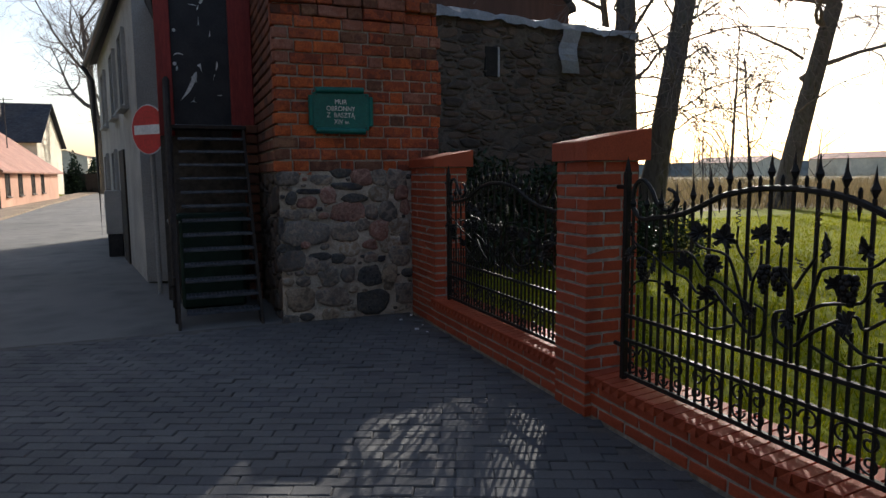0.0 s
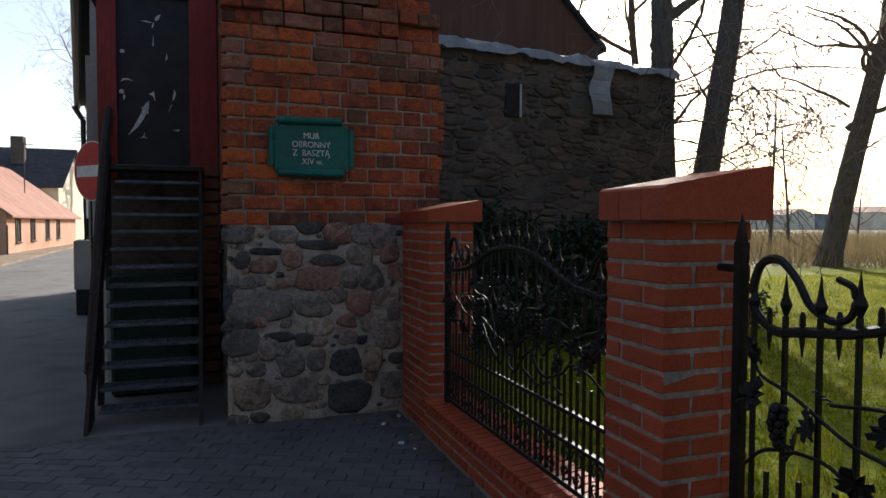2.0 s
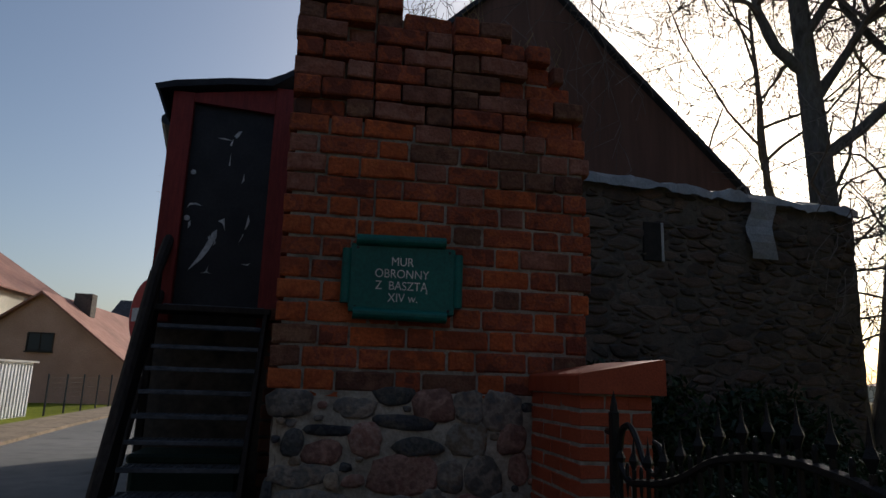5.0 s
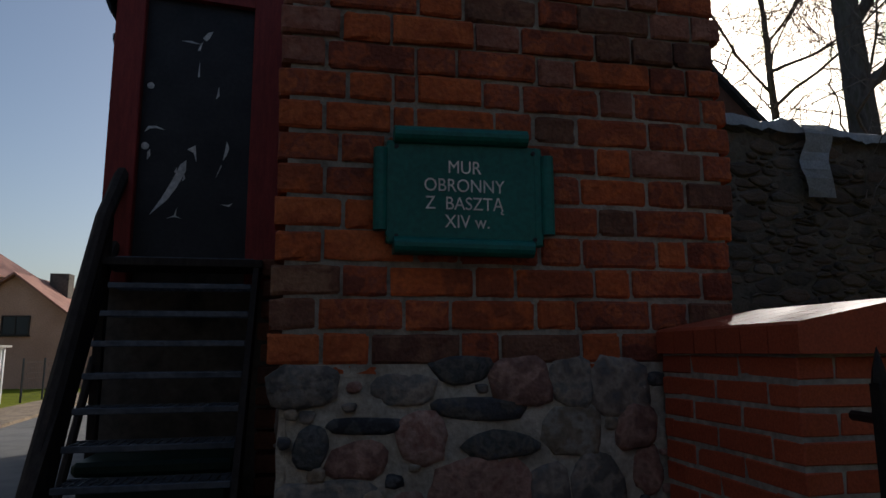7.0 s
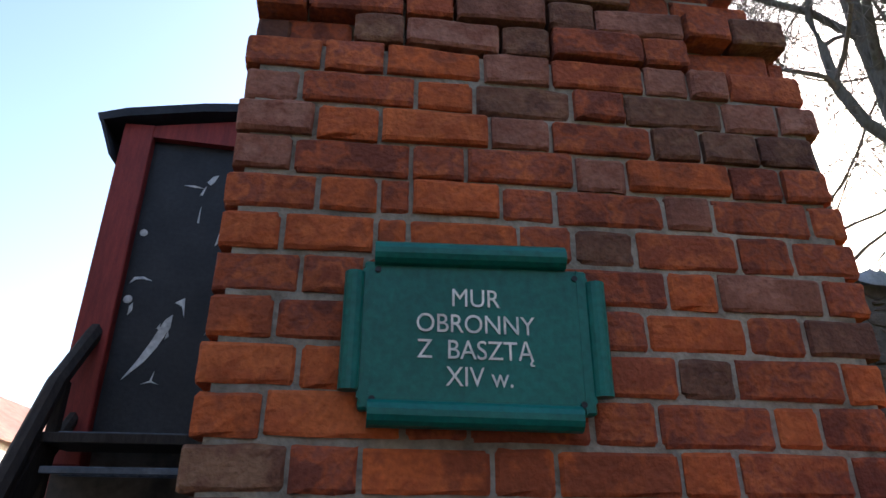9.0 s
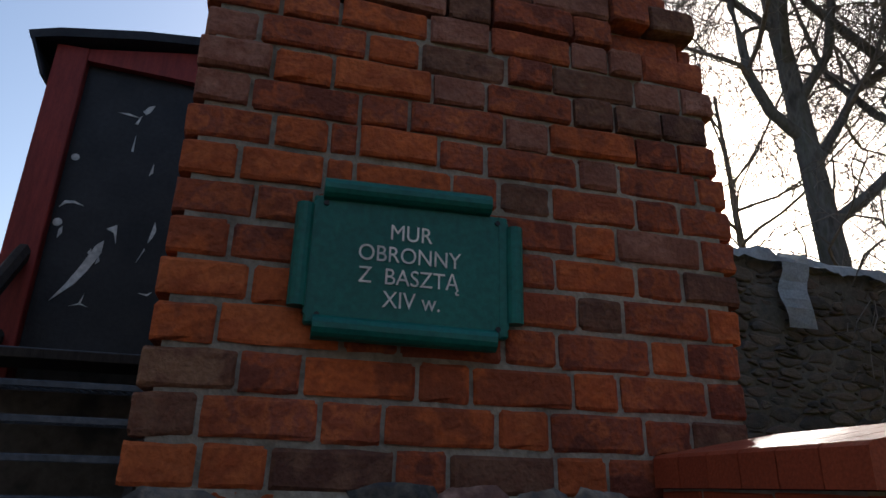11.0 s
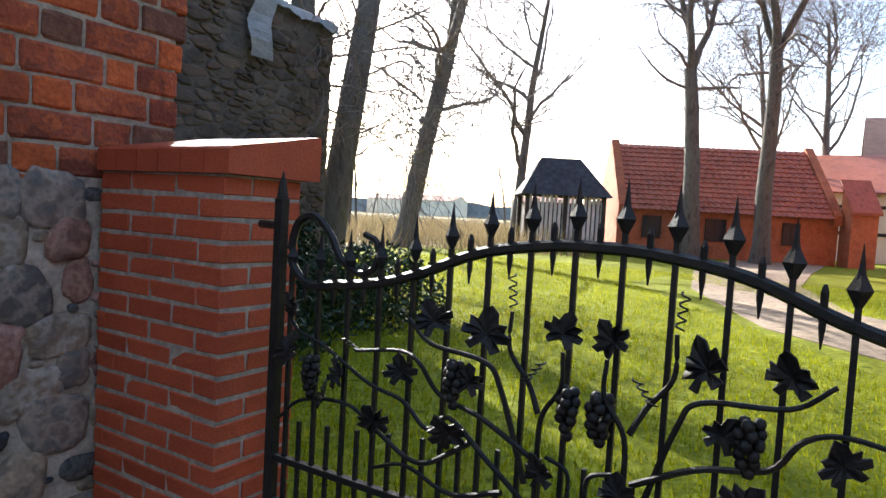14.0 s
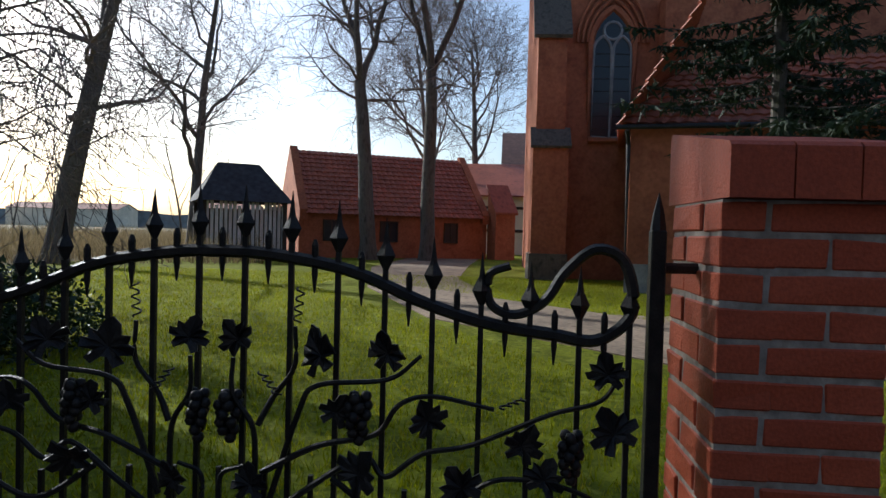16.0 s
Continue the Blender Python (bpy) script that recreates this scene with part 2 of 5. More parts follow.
class Geo:
    """Gathers vertices and faces of one mesh in world metres."""

    def __init__(self):
        self.v, self.f = [], []

    def add(self, verts, faces):
        o = len(self.v)
        self.v += [tuple(p) for p in verts]
        self.f += [tuple(o + i for i in q) for q in faces]
        return self

    def box(self, a, b, c=0.0, m=None):
        """A box from corner a to corner b with edges chamfered by c, turned by matrix m about its middle."""
        a, b = Vector(a), Vector(b)
        mid, h = (a + b) / 2, (b - a) / 2
        vs = []
        for sx in (-1, 1):
            for sy in (-1, 1):
                for sz in (-1, 1):
                    if c:
                        for k in range(3):
                            p = [sx * (h.x - c), sy * (h.y - c), sz * (h.z - c)]
                            p[k] = (sx * h.x, sy * h.y, sz * h.z)[k]
                            vs.append(Vector(p))
                    else:
                        vs.append(Vector((sx * h.x, sy * h.y, sz * h.z)))
        if m:
            vs = [m @ p for p in vs]
        vs = [p + mid for p in vs]
        if not c:
            return self.add(vs, [(0, 1, 3, 2), (4, 6, 7, 5), (0, 4, 5, 1), (2, 3, 7, 6), (0, 2, 6, 4), (1, 5, 7, 3)])
        idx = lambda x, y, z, k: (x * 4 + y * 2 + z) * 3 + k
        fs = []
        for k in range(3):
            i, j = [q for q in range(3) if q != k]
            for s in (0, 1):
                loop = []
                for u, w in ((0, 0), (1, 0), (1, 1), (0, 1)):
                    q = [0, 0, 0]
                    q[k], q[i], q[j] = s, u, w
                    loop.append(idx(*q, k))
                fs.append(loop if (s == 1) == (k != 1) else loop[::-1])
            for u in (0, 1):
                for w in (0, 1):
                    q0, q1 = [0, 0, 0], [0, 0, 0]
                    q0[i] = q1[i] = u
                    q0[j] = q1[j] = w
                    q1[k] = 1
                    loop = [idx(*q0, i), idx(*q1, i), idx(*q1, j), idx(*q0, j)]
                    fs.append(loop if (u == w) == (k != 1) else loop[::-1])
        for x in (0, 1):
            for y in (0, 1):
                for z in (0, 1):
                    loop = [idx(x, y, z, 0), idx(x, y, z, 1), idx(x, y, z, 2)]
                    fs.append(loop if (x + y + z) % 2 else loop[::-1])
        return self.add(vs, fs)

    def tube(self, pts, r, n=6, flat=1.0, close=True):
        """A tube along pts; r one radius or one for each point; flat squeezes it sideways."""
        P = np.array([tuple(p) for p in pts], float)
        R = np.full(len(P), r, float) if not hasattr(r, "__len__") else np.array(r, float)
        T = np.gradient(P, axis=0)
        T /= np.linalg.norm(T, axis=1)[:, None] + 1e-9
        ref = np.array((0, 0, 1.0)) if abs(T[0][2]) < .9 else np.array((1.0, 0, 0))
        U = np.cross(T, ref)
        U /= np.linalg.norm(U, axis=1)[:, None] + 1e-9
        W = np.cross(T, U)
        ang = np.arange(n) * 2 * np.pi / n + np.pi / n
        ring = P[:, None] + R[:, None, None] * (np.cos(ang)[None, :, None] * U[:, None] * flat + np.sin(ang)[None, :, None] * W[:, None])
        k = len(P)
        fs = [(i * n + j, i * n + (j + 1) % n, (i + 1) * n + (j + 1) % n, (i + 1) * n + j) for i in range(k - 1) for j in range(n)]
        if close:
            fs += [tuple(range(n))[::-1], tuple((k - 1) * n + j for j in range(n))]
        return self.add(ring.reshape(-1, 3).tolist(), fs)

    def prism(self, outline, axis, a, b):
        """An outline of 2D points pushed along an axis from a to b."""
        def at(p, d):
            return (d, *p) if axis == "x" else (p[0], d, p[1]) if axis == "y" else (*p, d)
        n = len(outline)
        fs = [(i, (i + 1) % n, n + (i + 1) % n, n + i) for i in range(n)] + [tuple(range(n))[::-1], tuple(range(n, 2 * n))]
        return self.add([at(p, a) for p in outline] + [at(p, b) for p in outline], fs)

    def mesh(self, name, mat, offset=(0, 0, 0), smooth=False, normals=True):
        me = bpy.data.meshes.new(name)
        o = np.array(offset)
        me.from_pydata((np.array(self.v) - o).tolist(), [], self.f)
        if normals:
            bm = bmesh.new()
            bm.from_mesh(me)
            bmesh.ops.recalc_face_normals(bm, faces=bm.faces)
            bm.to_mesh(me)
            bm.free()
        me.materials.append(mat)
        if smooth:
            me.shade_smooth()
        return me

    def ob(self, name, mat, parent=None, label="", smooth=False, normals=True):
        off = ORIGIN[parent.name] if parent else (0, 0, 0)
        o = new(name, self.mesh(name, mat, off, smooth, normals))
        if parent:
            o.parent = parent
            ORIGIN[o.name] = off
        return tagged(o, label)


def thing(name, loc, label, category, group="", kind=""):
    e = new(name)
    e.location = loc
    e.empty_display_size = .1
    ORIGIN[e.name] = tuple(loc)
    return tagged(e, label, category, group, kind)


def setting(ob, label, category):
    ORIGIN[ob.name] = (0, 0, 0)
    return tagged(ob, label, category, kind="structure")


def piece(name, mesh, loc, parent, rot=(0, 0, 0), scale=(1, 1, 1)):
    o = new(name, mesh)
    o.parent = parent
    o.matrix_basis = Matrix.LocRotScale(Vector(loc) - Vector(ORIGIN[parent.name]), Euler(rot), scale)
    return o


def spline(pts, k=6):
    """A smooth line through the points."""
    P = [Vector(p) for p in pts]
    P = [P[0] * 2 - P[1]] + P + [P[-1] * 2 - P[-2]]
    out = []
    for a, b, c, d in zip(P, P[1:], P[2:], P[3:]):
        for i in range(k):
            t = i / k
            out.append(.5 * (2 * b + (c - a) * t + (2 * a - 5 * b + 4 * c - d) * t * t + (3 * b - a - 3 * c + d) * t ** 3))
    return out + [P[-2]]

# ---- ground ----
rnd = random.Random(7)
g = Geo()
N = 60
xs = [-700 + 1400 * (i / N) for i in range(N + 1)]
ys = [-700 + 1400 * (i / N) for i in range(N + 1)]
g.add([(x, y, -0.06 - 0.9 * max(0, min(1, (math.hypot(x, y) - 45) / 60)) * (1 if x > 0 else 0)) for y in ys for x in xs],
      [(j * (N + 1) + i, j * (N + 1) + i + 1, (j + 1) * (N + 1) + i + 1, (j + 1) * (N + 1) + i) for j in range(N) for i in range(N)])
ground = setting(g.ob("ground", FIELD, normals=False), "dry brown meadow reaching to the horizon", "ground")
road = setting(Geo().prism([(-5.0, -6), (2.45, -6), (2.45, 7.2), (1.0, 9.6), (-.4, 10.5), (-1.6, 19), (-3.4, 44), (-3.2, 90), (-8.2, 90), (-7.0, 44), (-6.0, 26), (-5.0, 15)], "z", -.05, 0).ob("road", ASPHALT), "worn grey asphalt street, patched and dusty", "road")
side_walk = setting(Geo().prism([(-6.0, -6), (-5.0, -6), (-5.0, 15), (-6.0, 26), (-7.0, 44), (-8.2, 90), (-10, 90), (-8.6, 44), (-7.6, 26), (-7.0, 15)], "z", -.05, .08).ob("pavement", GRAVEL), "pale dusty pavement with a raised kerb", "pavement")
lawn = setting(Geo().prism([(2.85, -8), (60, -8), (44, 6), (34, 16), (24, 21), (12, 19), (9, 12.1), (2.85, 11.3)], "z", -.05, .02).ob("lawn", LAWN), "mown green lawn in low sunlight", "lawn")
garden_path = setting(Geo().prism([(8.6, 1.9), (12.3, 5.4), (18, 7.6), (27, 9.2), (36, 9.0), (42, 5), (30, 5.4), (22, 5.4), (16, 4.2), (13.6, 2.0), (14, -6), (8.2, -6)], "z", .0, .035).ob("path", GRAVEL), "pale sandy sett path crossing the lawn", "path")
verge = setting(Geo().prism([(-30, 10), (-7.0, 10), (-7.1, 16), (-7.7, 26), (-8.7, 44), (-10, 70), (-30, 70)], "z", -.05, .05).ob("verge", LAWN), "grass verge in front of the houses", "grass")

# grass blades
def blades(name, mat, n, place, h0, h1, w, label, seed):
    r = random.Random(seed)
    V, Fc = [], []
    for i in range(n):
        x, y = place(r)
        h, a = r.uniform(h0, h1), r.uniform(0, 6.28)
        dx, dy, lx, ly = math.cos(a) * w, math.sin(a) * w, r.gauss(0, h * .35), r.gauss(0, h * .35)
        o = len(V)
        V += [(x - dx, y - dy, 0), (x + dx, y + dy, 0), (x + lx, y + ly, h)]
        Fc.append((o, o + 1, o + 2))
    q = Geo()
    q.v, q.f = V, Fc
    return tagged(q.ob(name, mat, normals=False), label, "grass", kind="stuff")


def on_lawn(r):
    while True:
        x = 2.9 + 20 * r.random() ** 1.6
        y = r.uniform(-1, 17)
        if not (x > 8.3 and y < 1.9 + (x - 8.6) * .62 + 1.5 and y > 4.2 - (16 - x) * .9 and y < 9):
            return x, y


blades("grass", BLADE, 130000, on_lawn, .04, .1, .009, "short sunlit green grass of the lawn", 3)
blades("reeds", REED, 26000, lambda r: (lambda a, d: (d * math.cos(a), d * math.sin(a)))(r.uniform(.45, 1.12), 30 + 55 * r.random()), .4, 1.5, .02, "dry straw-coloured reeds and weeds beyond the lawn", 4)

# ---- old tower stump with its rubble base ----
TX0, TX1, TY, TY1 = 1.03, 2.86, 6.95, 9.4
PITCH, Z0 = 0.1225, 1.60


def tower_right(z):
    for a, b, x, y in ((0, 2.7, 2.86, 2.86), (2.7, 3.28, 2.86, 2.86), (3.28, 3.42, 2.86, 2.8), (3.42, 3.78, 2.8, 2.6), (3.78, 3.92, 2.6, 2.2), (3.92, 4.15, 1.75, 1.45)):
        if a <= z <= b:
            return x + (y - x) * (z - a) / (b - a)
    return 1.3


tower = thing("tower", (1.95, 8.1, 0), "ruined medieval tower stump, red brick over field stones", "tower", kind="structure")
core = Geo()
core.box((TX0 + .05, TY + .035, -.05), (TX1 - .02, TY1, Z0 + .02))
z = Z0
while z < 4.0:
    back = .011 if z < 2.6 else .02 if z < 3.1 else .085
    core.box((TX0 + .03, TY + back, z - .03), (tower_right(z + PITCH) - .05, TY1 - .1 * (z > 3.5), z + PITCH - .03))
    z += PITCH
core.ob("mortar_core", JOINT, tower)
# lumpy mortar bed of the stone base
q = Geo()
nu, nv = 60, 52
for j in range(nv + 1):
    for i in range(nu + 1):
        x, zz = TX0 + .02 + (TX1 - TX0 - .02) * i / nu, -.05 + (Z0 + .05) * j / nv
        d = noise.noise((x * 9, zz * 9, 0)) * .014 + noise.noise((x * 30, zz * 30, 4)) * .006
        edge = .05 * max(0, 1 - i / 3)
        q.v.append((x + (noise.noise((zz * 6, 2, 1)) * .03 if i == 0 else 0), TY + .006 - d + edge, zz))
q.f = [(j * (nu + 1) + i, j * (nu + 1) + i + 1, (j + 1) * (nu + 1) + i + 1, (j + 1) * (nu + 1) + i) for j in range(nv) for i in range(nu)]
q.ob("mortar_bed", MORTAR, tower, smooth=True, normals=False)


def brick_mesh(name, l, w, h, c, mat, seed):
    """One worn brick: chamfered, its corners knocked about."""
    r = random.Random(seed)
    b = Geo().box((-l / 2, -w / 2, -h / 2), (l / 2, w / 2, h / 2), c)
    for k in range(0, 24, 3):
        d = Vector((r.gauss(0, .5), r.gauss(0, .5), r.gauss(0, .5))) * c
        for i in range(3):
            b.v[k + i] = tuple(Vector(b.v[k + i]) + d)
    return b.mesh(name, mat)




def worn_brick(l, w, h, mat, seed):
    """An old hand-made brick: rounded arrises, a dented face and broken corners."""
    r = random.Random(seed)
    e = .011
    us = [-l / 2, -l / 2 + e, -l / 6, l / 6, l / 2 - e, l / 2]
    vs = [-h / 2, -h / 2 + e, 0, h / 2 - e, h / 2]
    b = Geo()
    broken = r.choice(((0, 0), (5, 0), (0, 4), (5, 4), (9, 9)))
    for j, v in enumerate(vs):
        for i, u in enumerate(us):
            rim = (i in (0, 5)) + (j in (0, 4))
            dent = .004 * noise.noise((u * 18 + seed * 7, v * 25, seed)) + r.gauss(0, .0015)
            back = (0, .007, .014)[rim] + (.022 if (i, j) == broken else 0)
            pull = 1 - (.018 * r.random() if rim else 0)
            b.v.append((u * pull, -w / 2 + back + dent, v * (pull if rim else 1) + r.gauss(0, .0015)))
    b.f += [(j * 6 + i, j * 6 + i + 1, j * 6 + i + 7, j * 6 + i + 6) for j in range(4) for i in range(5)]
    loop = list(range(5)) + [5 + 6 * j for j in range(4)] + [29 - i for i in range(5)] + [24 - 6 * j for j in range(4)]
    n0 = len(b.v)
    b.v += [(b.v[k][0], w / 2, b.v[k][2]) for k in loop]
    m = len(loop)
    b.f += [(loop[k], n0 + k, n0 + (k + 1) % m, loop[(k + 1) % m]) for k in range(m)] + [tuple(n0 + k for k in range(m))]
    return b.mesh("brick", mat)


TONES = {"r": OLD_BRICK, "o": ORANGE_BRICK, "d": BROWN_BRICK, "p": PALE_BRICK}
STRETCH = {t: [worn_brick(.30, .12, .106, m, 10 * k + i) for i in range(4)] for k, (t, m) in enumerate(TONES.items())}
HEAD = {t: [worn_brick(.15, .12, .106, m, 50 + 10 * k + i) for i in range(4)] for k, (t, m) in enumerate(TONES.items())}
# the bond, course by course from the stones up: tone and length in centimetres with its joint
BOND = ("o19 o17 d33 r15 d32 o16 r30 r19", "d17 r31 r17 o33 o16 r31 r16 d22", "d25 r17 o32 o16 o32 o15 r31 r16", "o17 o34 r16 r32 r17 r32 o13 r23",
        "o25 o16 r33 r17 r33 d16 r31 o13", "o17 r33 r17 r33 r16 o29 r17 d23", "r23 r17 r33 r17 r34 o15 p32 r14", "o17 o25 o9 o31 r16 d18 r31 r17 r22",
        "r26 o17 r9 o26 r16 r33 p15 r31 r12", "p17 r34 r16 r33 p16 o33 r17 r18", "p23 o19 o33 p19 r32 d16 d19 d19", "p17 r35 o18 d31 r17 d33 p19 p14", "r24 r19 o31 p22 r31 p15 p14 r27")
for course in range(22):
    z = Z0 + course * PITCH
    if z > 4.06:
        break
    worn = max(0, (z - 2.5) / 1.6)
    right = tower_right(z + .05) + rnd.uniform(-.03, .02)
    if course < len(BOND):
        run = [(q_[0], float(q_[1:]) / 100) for q_ in BOND[course].split()]
    else:
        run = [(rnd.choice("rrddpr"), .315 if (i + course) % 2 else .165) for i in range(9)]
    x = TX0 - .012 + rnd.uniform(-.01, .01)
    for tone, L in run:
        L = min(L, right - x)
        if L < .06:
            break
        gap = rnd.uniform(.008, .015)
        lost = z > 3.1 and rnd.random() < .07 + .12 * (x > 2.1)
        long = L > .2
        deep = rnd.uniform(.05, .08) if lost else rnd.gauss(0, .002 + .012 * worn)
        piece("brick", rnd.choice((STRETCH if long else HEAD)[tone]), (x + (L - gap) / 2, TY + .06 + deep, z + .053 + rnd.gauss(0, .002)), tower,
              (rnd.gauss(0, .008 + .02 * worn), rnd.gauss(0, .005 + .014 * worn), rnd.gauss(0, .008 + .03 * worn)),
              ((L - gap) / (.30 if long else .15), 1, rnd.uniform(.98, 1.06)))
        x += L
# chips of brick bedded in the mortar under the first course
for x in (1.12, 1.23, 1.34, 2.12, 2.24, 2.38):
    piece("brick", HEAD["o"][int(x * 50) % 4], (x, TY + .066, Z0 - .02), tower, (0, rnd.gauss(0, .06), 0), (rnd.uniform(.5, .75), 1, .28))
# west flank: bricks above, rubble below
q = Geo()
z, course = Z0, 0
while z < 3.95:
    y = TY + .15 - .1 * (course % 2)
    while y < TY1 - .05:
        L = .26 if (course + int(y * 9)) % 3 else .125
        q.box((TX0 - rnd.uniform(.0, .006), y, z), (TX0 + .1, min(y + L, TY1), z + .094), .008)
        y += L + .016
    z += PITCH
    course += 1
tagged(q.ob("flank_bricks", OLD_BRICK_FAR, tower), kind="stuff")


def cells(x0, z0, x1, z1, n, seed, aspect=1.5, sizes=(.05, .08, .11, .15, .2)):
    """Uneven cells that fill a rectangle, as convex outlines."""
    r = random.Random(seed)
    pts = []
    for tries in range(4000):
        p = (r.uniform(x0, x1), r.uniform(z0, z1), r.choice(sizes))
        if all(math.hypot((p[0] - s[0]) / aspect, p[1] - s[1]) > (p[2] + s[2]) * .52 for s in pts):
            pts.append(p)
        if len(pts) >= n:
            break
    out = []
    for p in pts:
        poly = [(x0, z0), (x1, z0), (x1, z1), (x0, z1)]
        for s in pts:
            if s is p:
                continue
            nx, nz = (s[0] - p[0]) / aspect ** 2, s[1] - p[1]
            d2 = (s[0] - p[0]) * nx + (s[1] - p[1]) * nz
            k = .5 + (p[2] ** 2 - s[2] ** 2) / (2 * d2)
            lim = d2 * min(max(k, .1), .9)
            new_poly = []
            for a, b in zip(poly, poly[1:] + poly[:1]):
                fa = (a[0] - p[0]) * nx + (a[1] - p[1]) * nz - lim
                fb = (b[0] - p[0]) * nx + (b[1] - p[1]) * nz - lim
                if fa <= 0:
                    new_poly.append(a)
                if fa * fb < 0:
                    t = fa / (fa - fb)
                    new_poly.append((a[0] + (b[0] - a[0]) * t, a[1] + (b[1] - a[1]) * t))
            poly = new_poly
            if len(poly) < 3:
                break
        if len(poly) >= 3:
            out.append(poly)
    return out


def boulder(poly, gap, bulge, r, rounds=2):
    """A rounded stone that fills an outline, bulging by some centimetres: points (u, v, out)."""
    for _ in range(rounds):
        poly = [q for a, b in zip(poly, poly[1:] + poly[:1]) for q in (((a[0] * 3 + b[0]) / 4, (a[1] * 3 + b[1]) / 4), ((a[0] + b[0] * 3) / 4, (a[1] + b[1] * 3) / 4))]
    if len(poly) > 20:
        poly = poly[::2]
    cx, cz = sum(p[0] for p in poly) / len(poly), sum(p[1] for p in poly) / len(poly)
    size = sum(math.hypot(p[0] - cx, p[1] - cz) for p in poly) / len(poly)
    n = len(poly)
    jit = [r.uniform(.86, 1.04) for _ in range(n)]
    V = []
    for s, h in ((1, -.03), (.97, bulge * .45), (.8, bulge * .85), (.45, bulge)):
        for (x, y), j in zip(poly, jit):
            k = max(.2, 1 - gap / max(size, .01)) * s * (j if s > .5 else 1)
            V.append((cx + (x - cx) * k, cz + (y - cz) * k, h + r.gauss(0, bulge * .05)))
    V.append((cx, cz, bulge * r.uniform(.9, 1.05)))
    Fc = [(a * n + i, a * n + (i + 1) % n, (a + 1) * n + (i + 1) % n, (a + 1) * n + i) for a in range(3) for i in range(n)]
    Fc += [(3 * n + i, 3 * n + (i + 1) % n, 4 * n) for i in range(n)]
    return V, Fc, (cx, cz)


def field_stone(x, zz, w, h, mat, seed):
    """One uneven field stone set in the tower's base."""
    r = random.Random(seed)
    n = r.choice((6, 7, 8, 9))
    p = r.uniform(.5, .85)
    rim = []
    for i in range(n):
        a = 6.2832 * (i + r.uniform(-.25, .25)) / n
        ca_, sa_ = math.cos(a), math.sin(a)
        k = r.uniform(.84, 1.14)
        rim.append((x + .665 * w * k * math.copysign(abs(ca_) ** p, ca_), zz + .68 * h * k * math.copysign(abs(sa_) ** p, sa_)))
    V, Fc, c = boulder(rim, .0, r.uniform(.012, .026), r, 1)
    b = Geo().add([(u - c[0], .006 - d + .009 * noise.noise((u * 26, v * 26, seed)), v - c[1]) for u, v, d in V], Fc)
    piece("stone", b.mesh("stone", mat, smooth=True), (c[0], TY, c[1]), tower)


SET = []
for mat, rows in ((GREY_STONE, ((1.14, 1.53, .23, .13), (2.12, 1.53, .16, .15), (2.31, 1.51, .21, .19), (1.49, 1.52, .21, .1), (1.2, 1.155, .29, .1), (2.03, 1.16, .15, .15), (2.21, 1.16, .21, .21), (1.32, .955, .5, .23), (1.74, .94, .24, .18),
                               (1.16, .665, .27, .2), (1.35, .6, .15, .17), (1.48, .59, .11, .09), (1.53, .47, .18, .17), (1.74, .48, .15, .18), (2.35, .655, .22, .21), (1.93, 1.02, .14, .13), (2.4, .87, .12, .12))),
                  (PINK_STONE, ((1.92, 1.54, .23, .15), (1.31, 1.52, .05, .04), (1.32, 1.275, .19, .11), (1.55, 1.335, .17, .14), (2.38, 1.36, .14, .15), (1.76, 1.165, .35, .2), (2.41, 1.2, .09, .15), (2.0, .8, .16, .09), (1.29, .83, .1, .07), (2.11, .955, .19, .2))),
                  (SLATE_STONE, ((1.69, 1.58, .22, .09), (1.36, 1.385, .25, .055), (1.17, 1.33, .1, .13), (1.78, 1.435, .33, .075), (1.83, 1.315, .27, .09), (1.055, 1.02, .05, .22), (1.14, .8, .27, .085), (1.64, .66, .13, .1), (1.99, .46, .24, .19), (1.45, .7, .21, .08))),
                  (BUFF_STONE, ((2.13, 1.355, .2, .17), (1.39, 1.13, .07, .08), (2.35, .99, .22, .14), (2.22, .8, .24, .15), (1.78, .76, .23, .13), (2.21, .47, .16, .2)))):
    for x, zz, w, h in rows:
        SET.append((x, zz, w, h))
        field_stone(x, zz, w, h, mat, len(SET))
# the rest of the base, large stones first
r_ = random.Random(14)
for size in (.3, .24, .19, .14, .1, .075, .055, .04):
    for _ in range(340):
        w, h = size * r_.uniform(.85, 1.2), size * r_.uniform(.55, .85)
        x, zz = r_.uniform(TX0 + w / 2 + .01, TX1 - w / 2), r_.uniform(h / 2 - .02, Z0 - .03 - h / 2)
        if size > .14 and zz > .42 and x < 2.45:
            continue
        if all(abs(x - a) > (w + b) * .5 + .006 or abs(zz - c_) > (h + d) * .5 + .006 for a, c_, b, d in SET) and len(SET) < 240:
            SET.append((x, zz, w, h))
            field_stone(x, zz, w, h, r_.choice((GREY_STONE, GREY_STONE, PINK_STONE, SLATE_STONE, BUFF_STONE, BUFF_STONE)), len(SET))
q = Geo()
for poly in cells(TY + .1, -.02, TY1, Z0, 110, 12):
    V, Fc, c = boulder(poly, .014, rnd.uniform(.02, .045), rnd)
    q.add([(TX0 + .04 - h, y, zz) for y, zz, h in V], Fc)
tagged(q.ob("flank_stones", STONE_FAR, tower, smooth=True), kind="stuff")
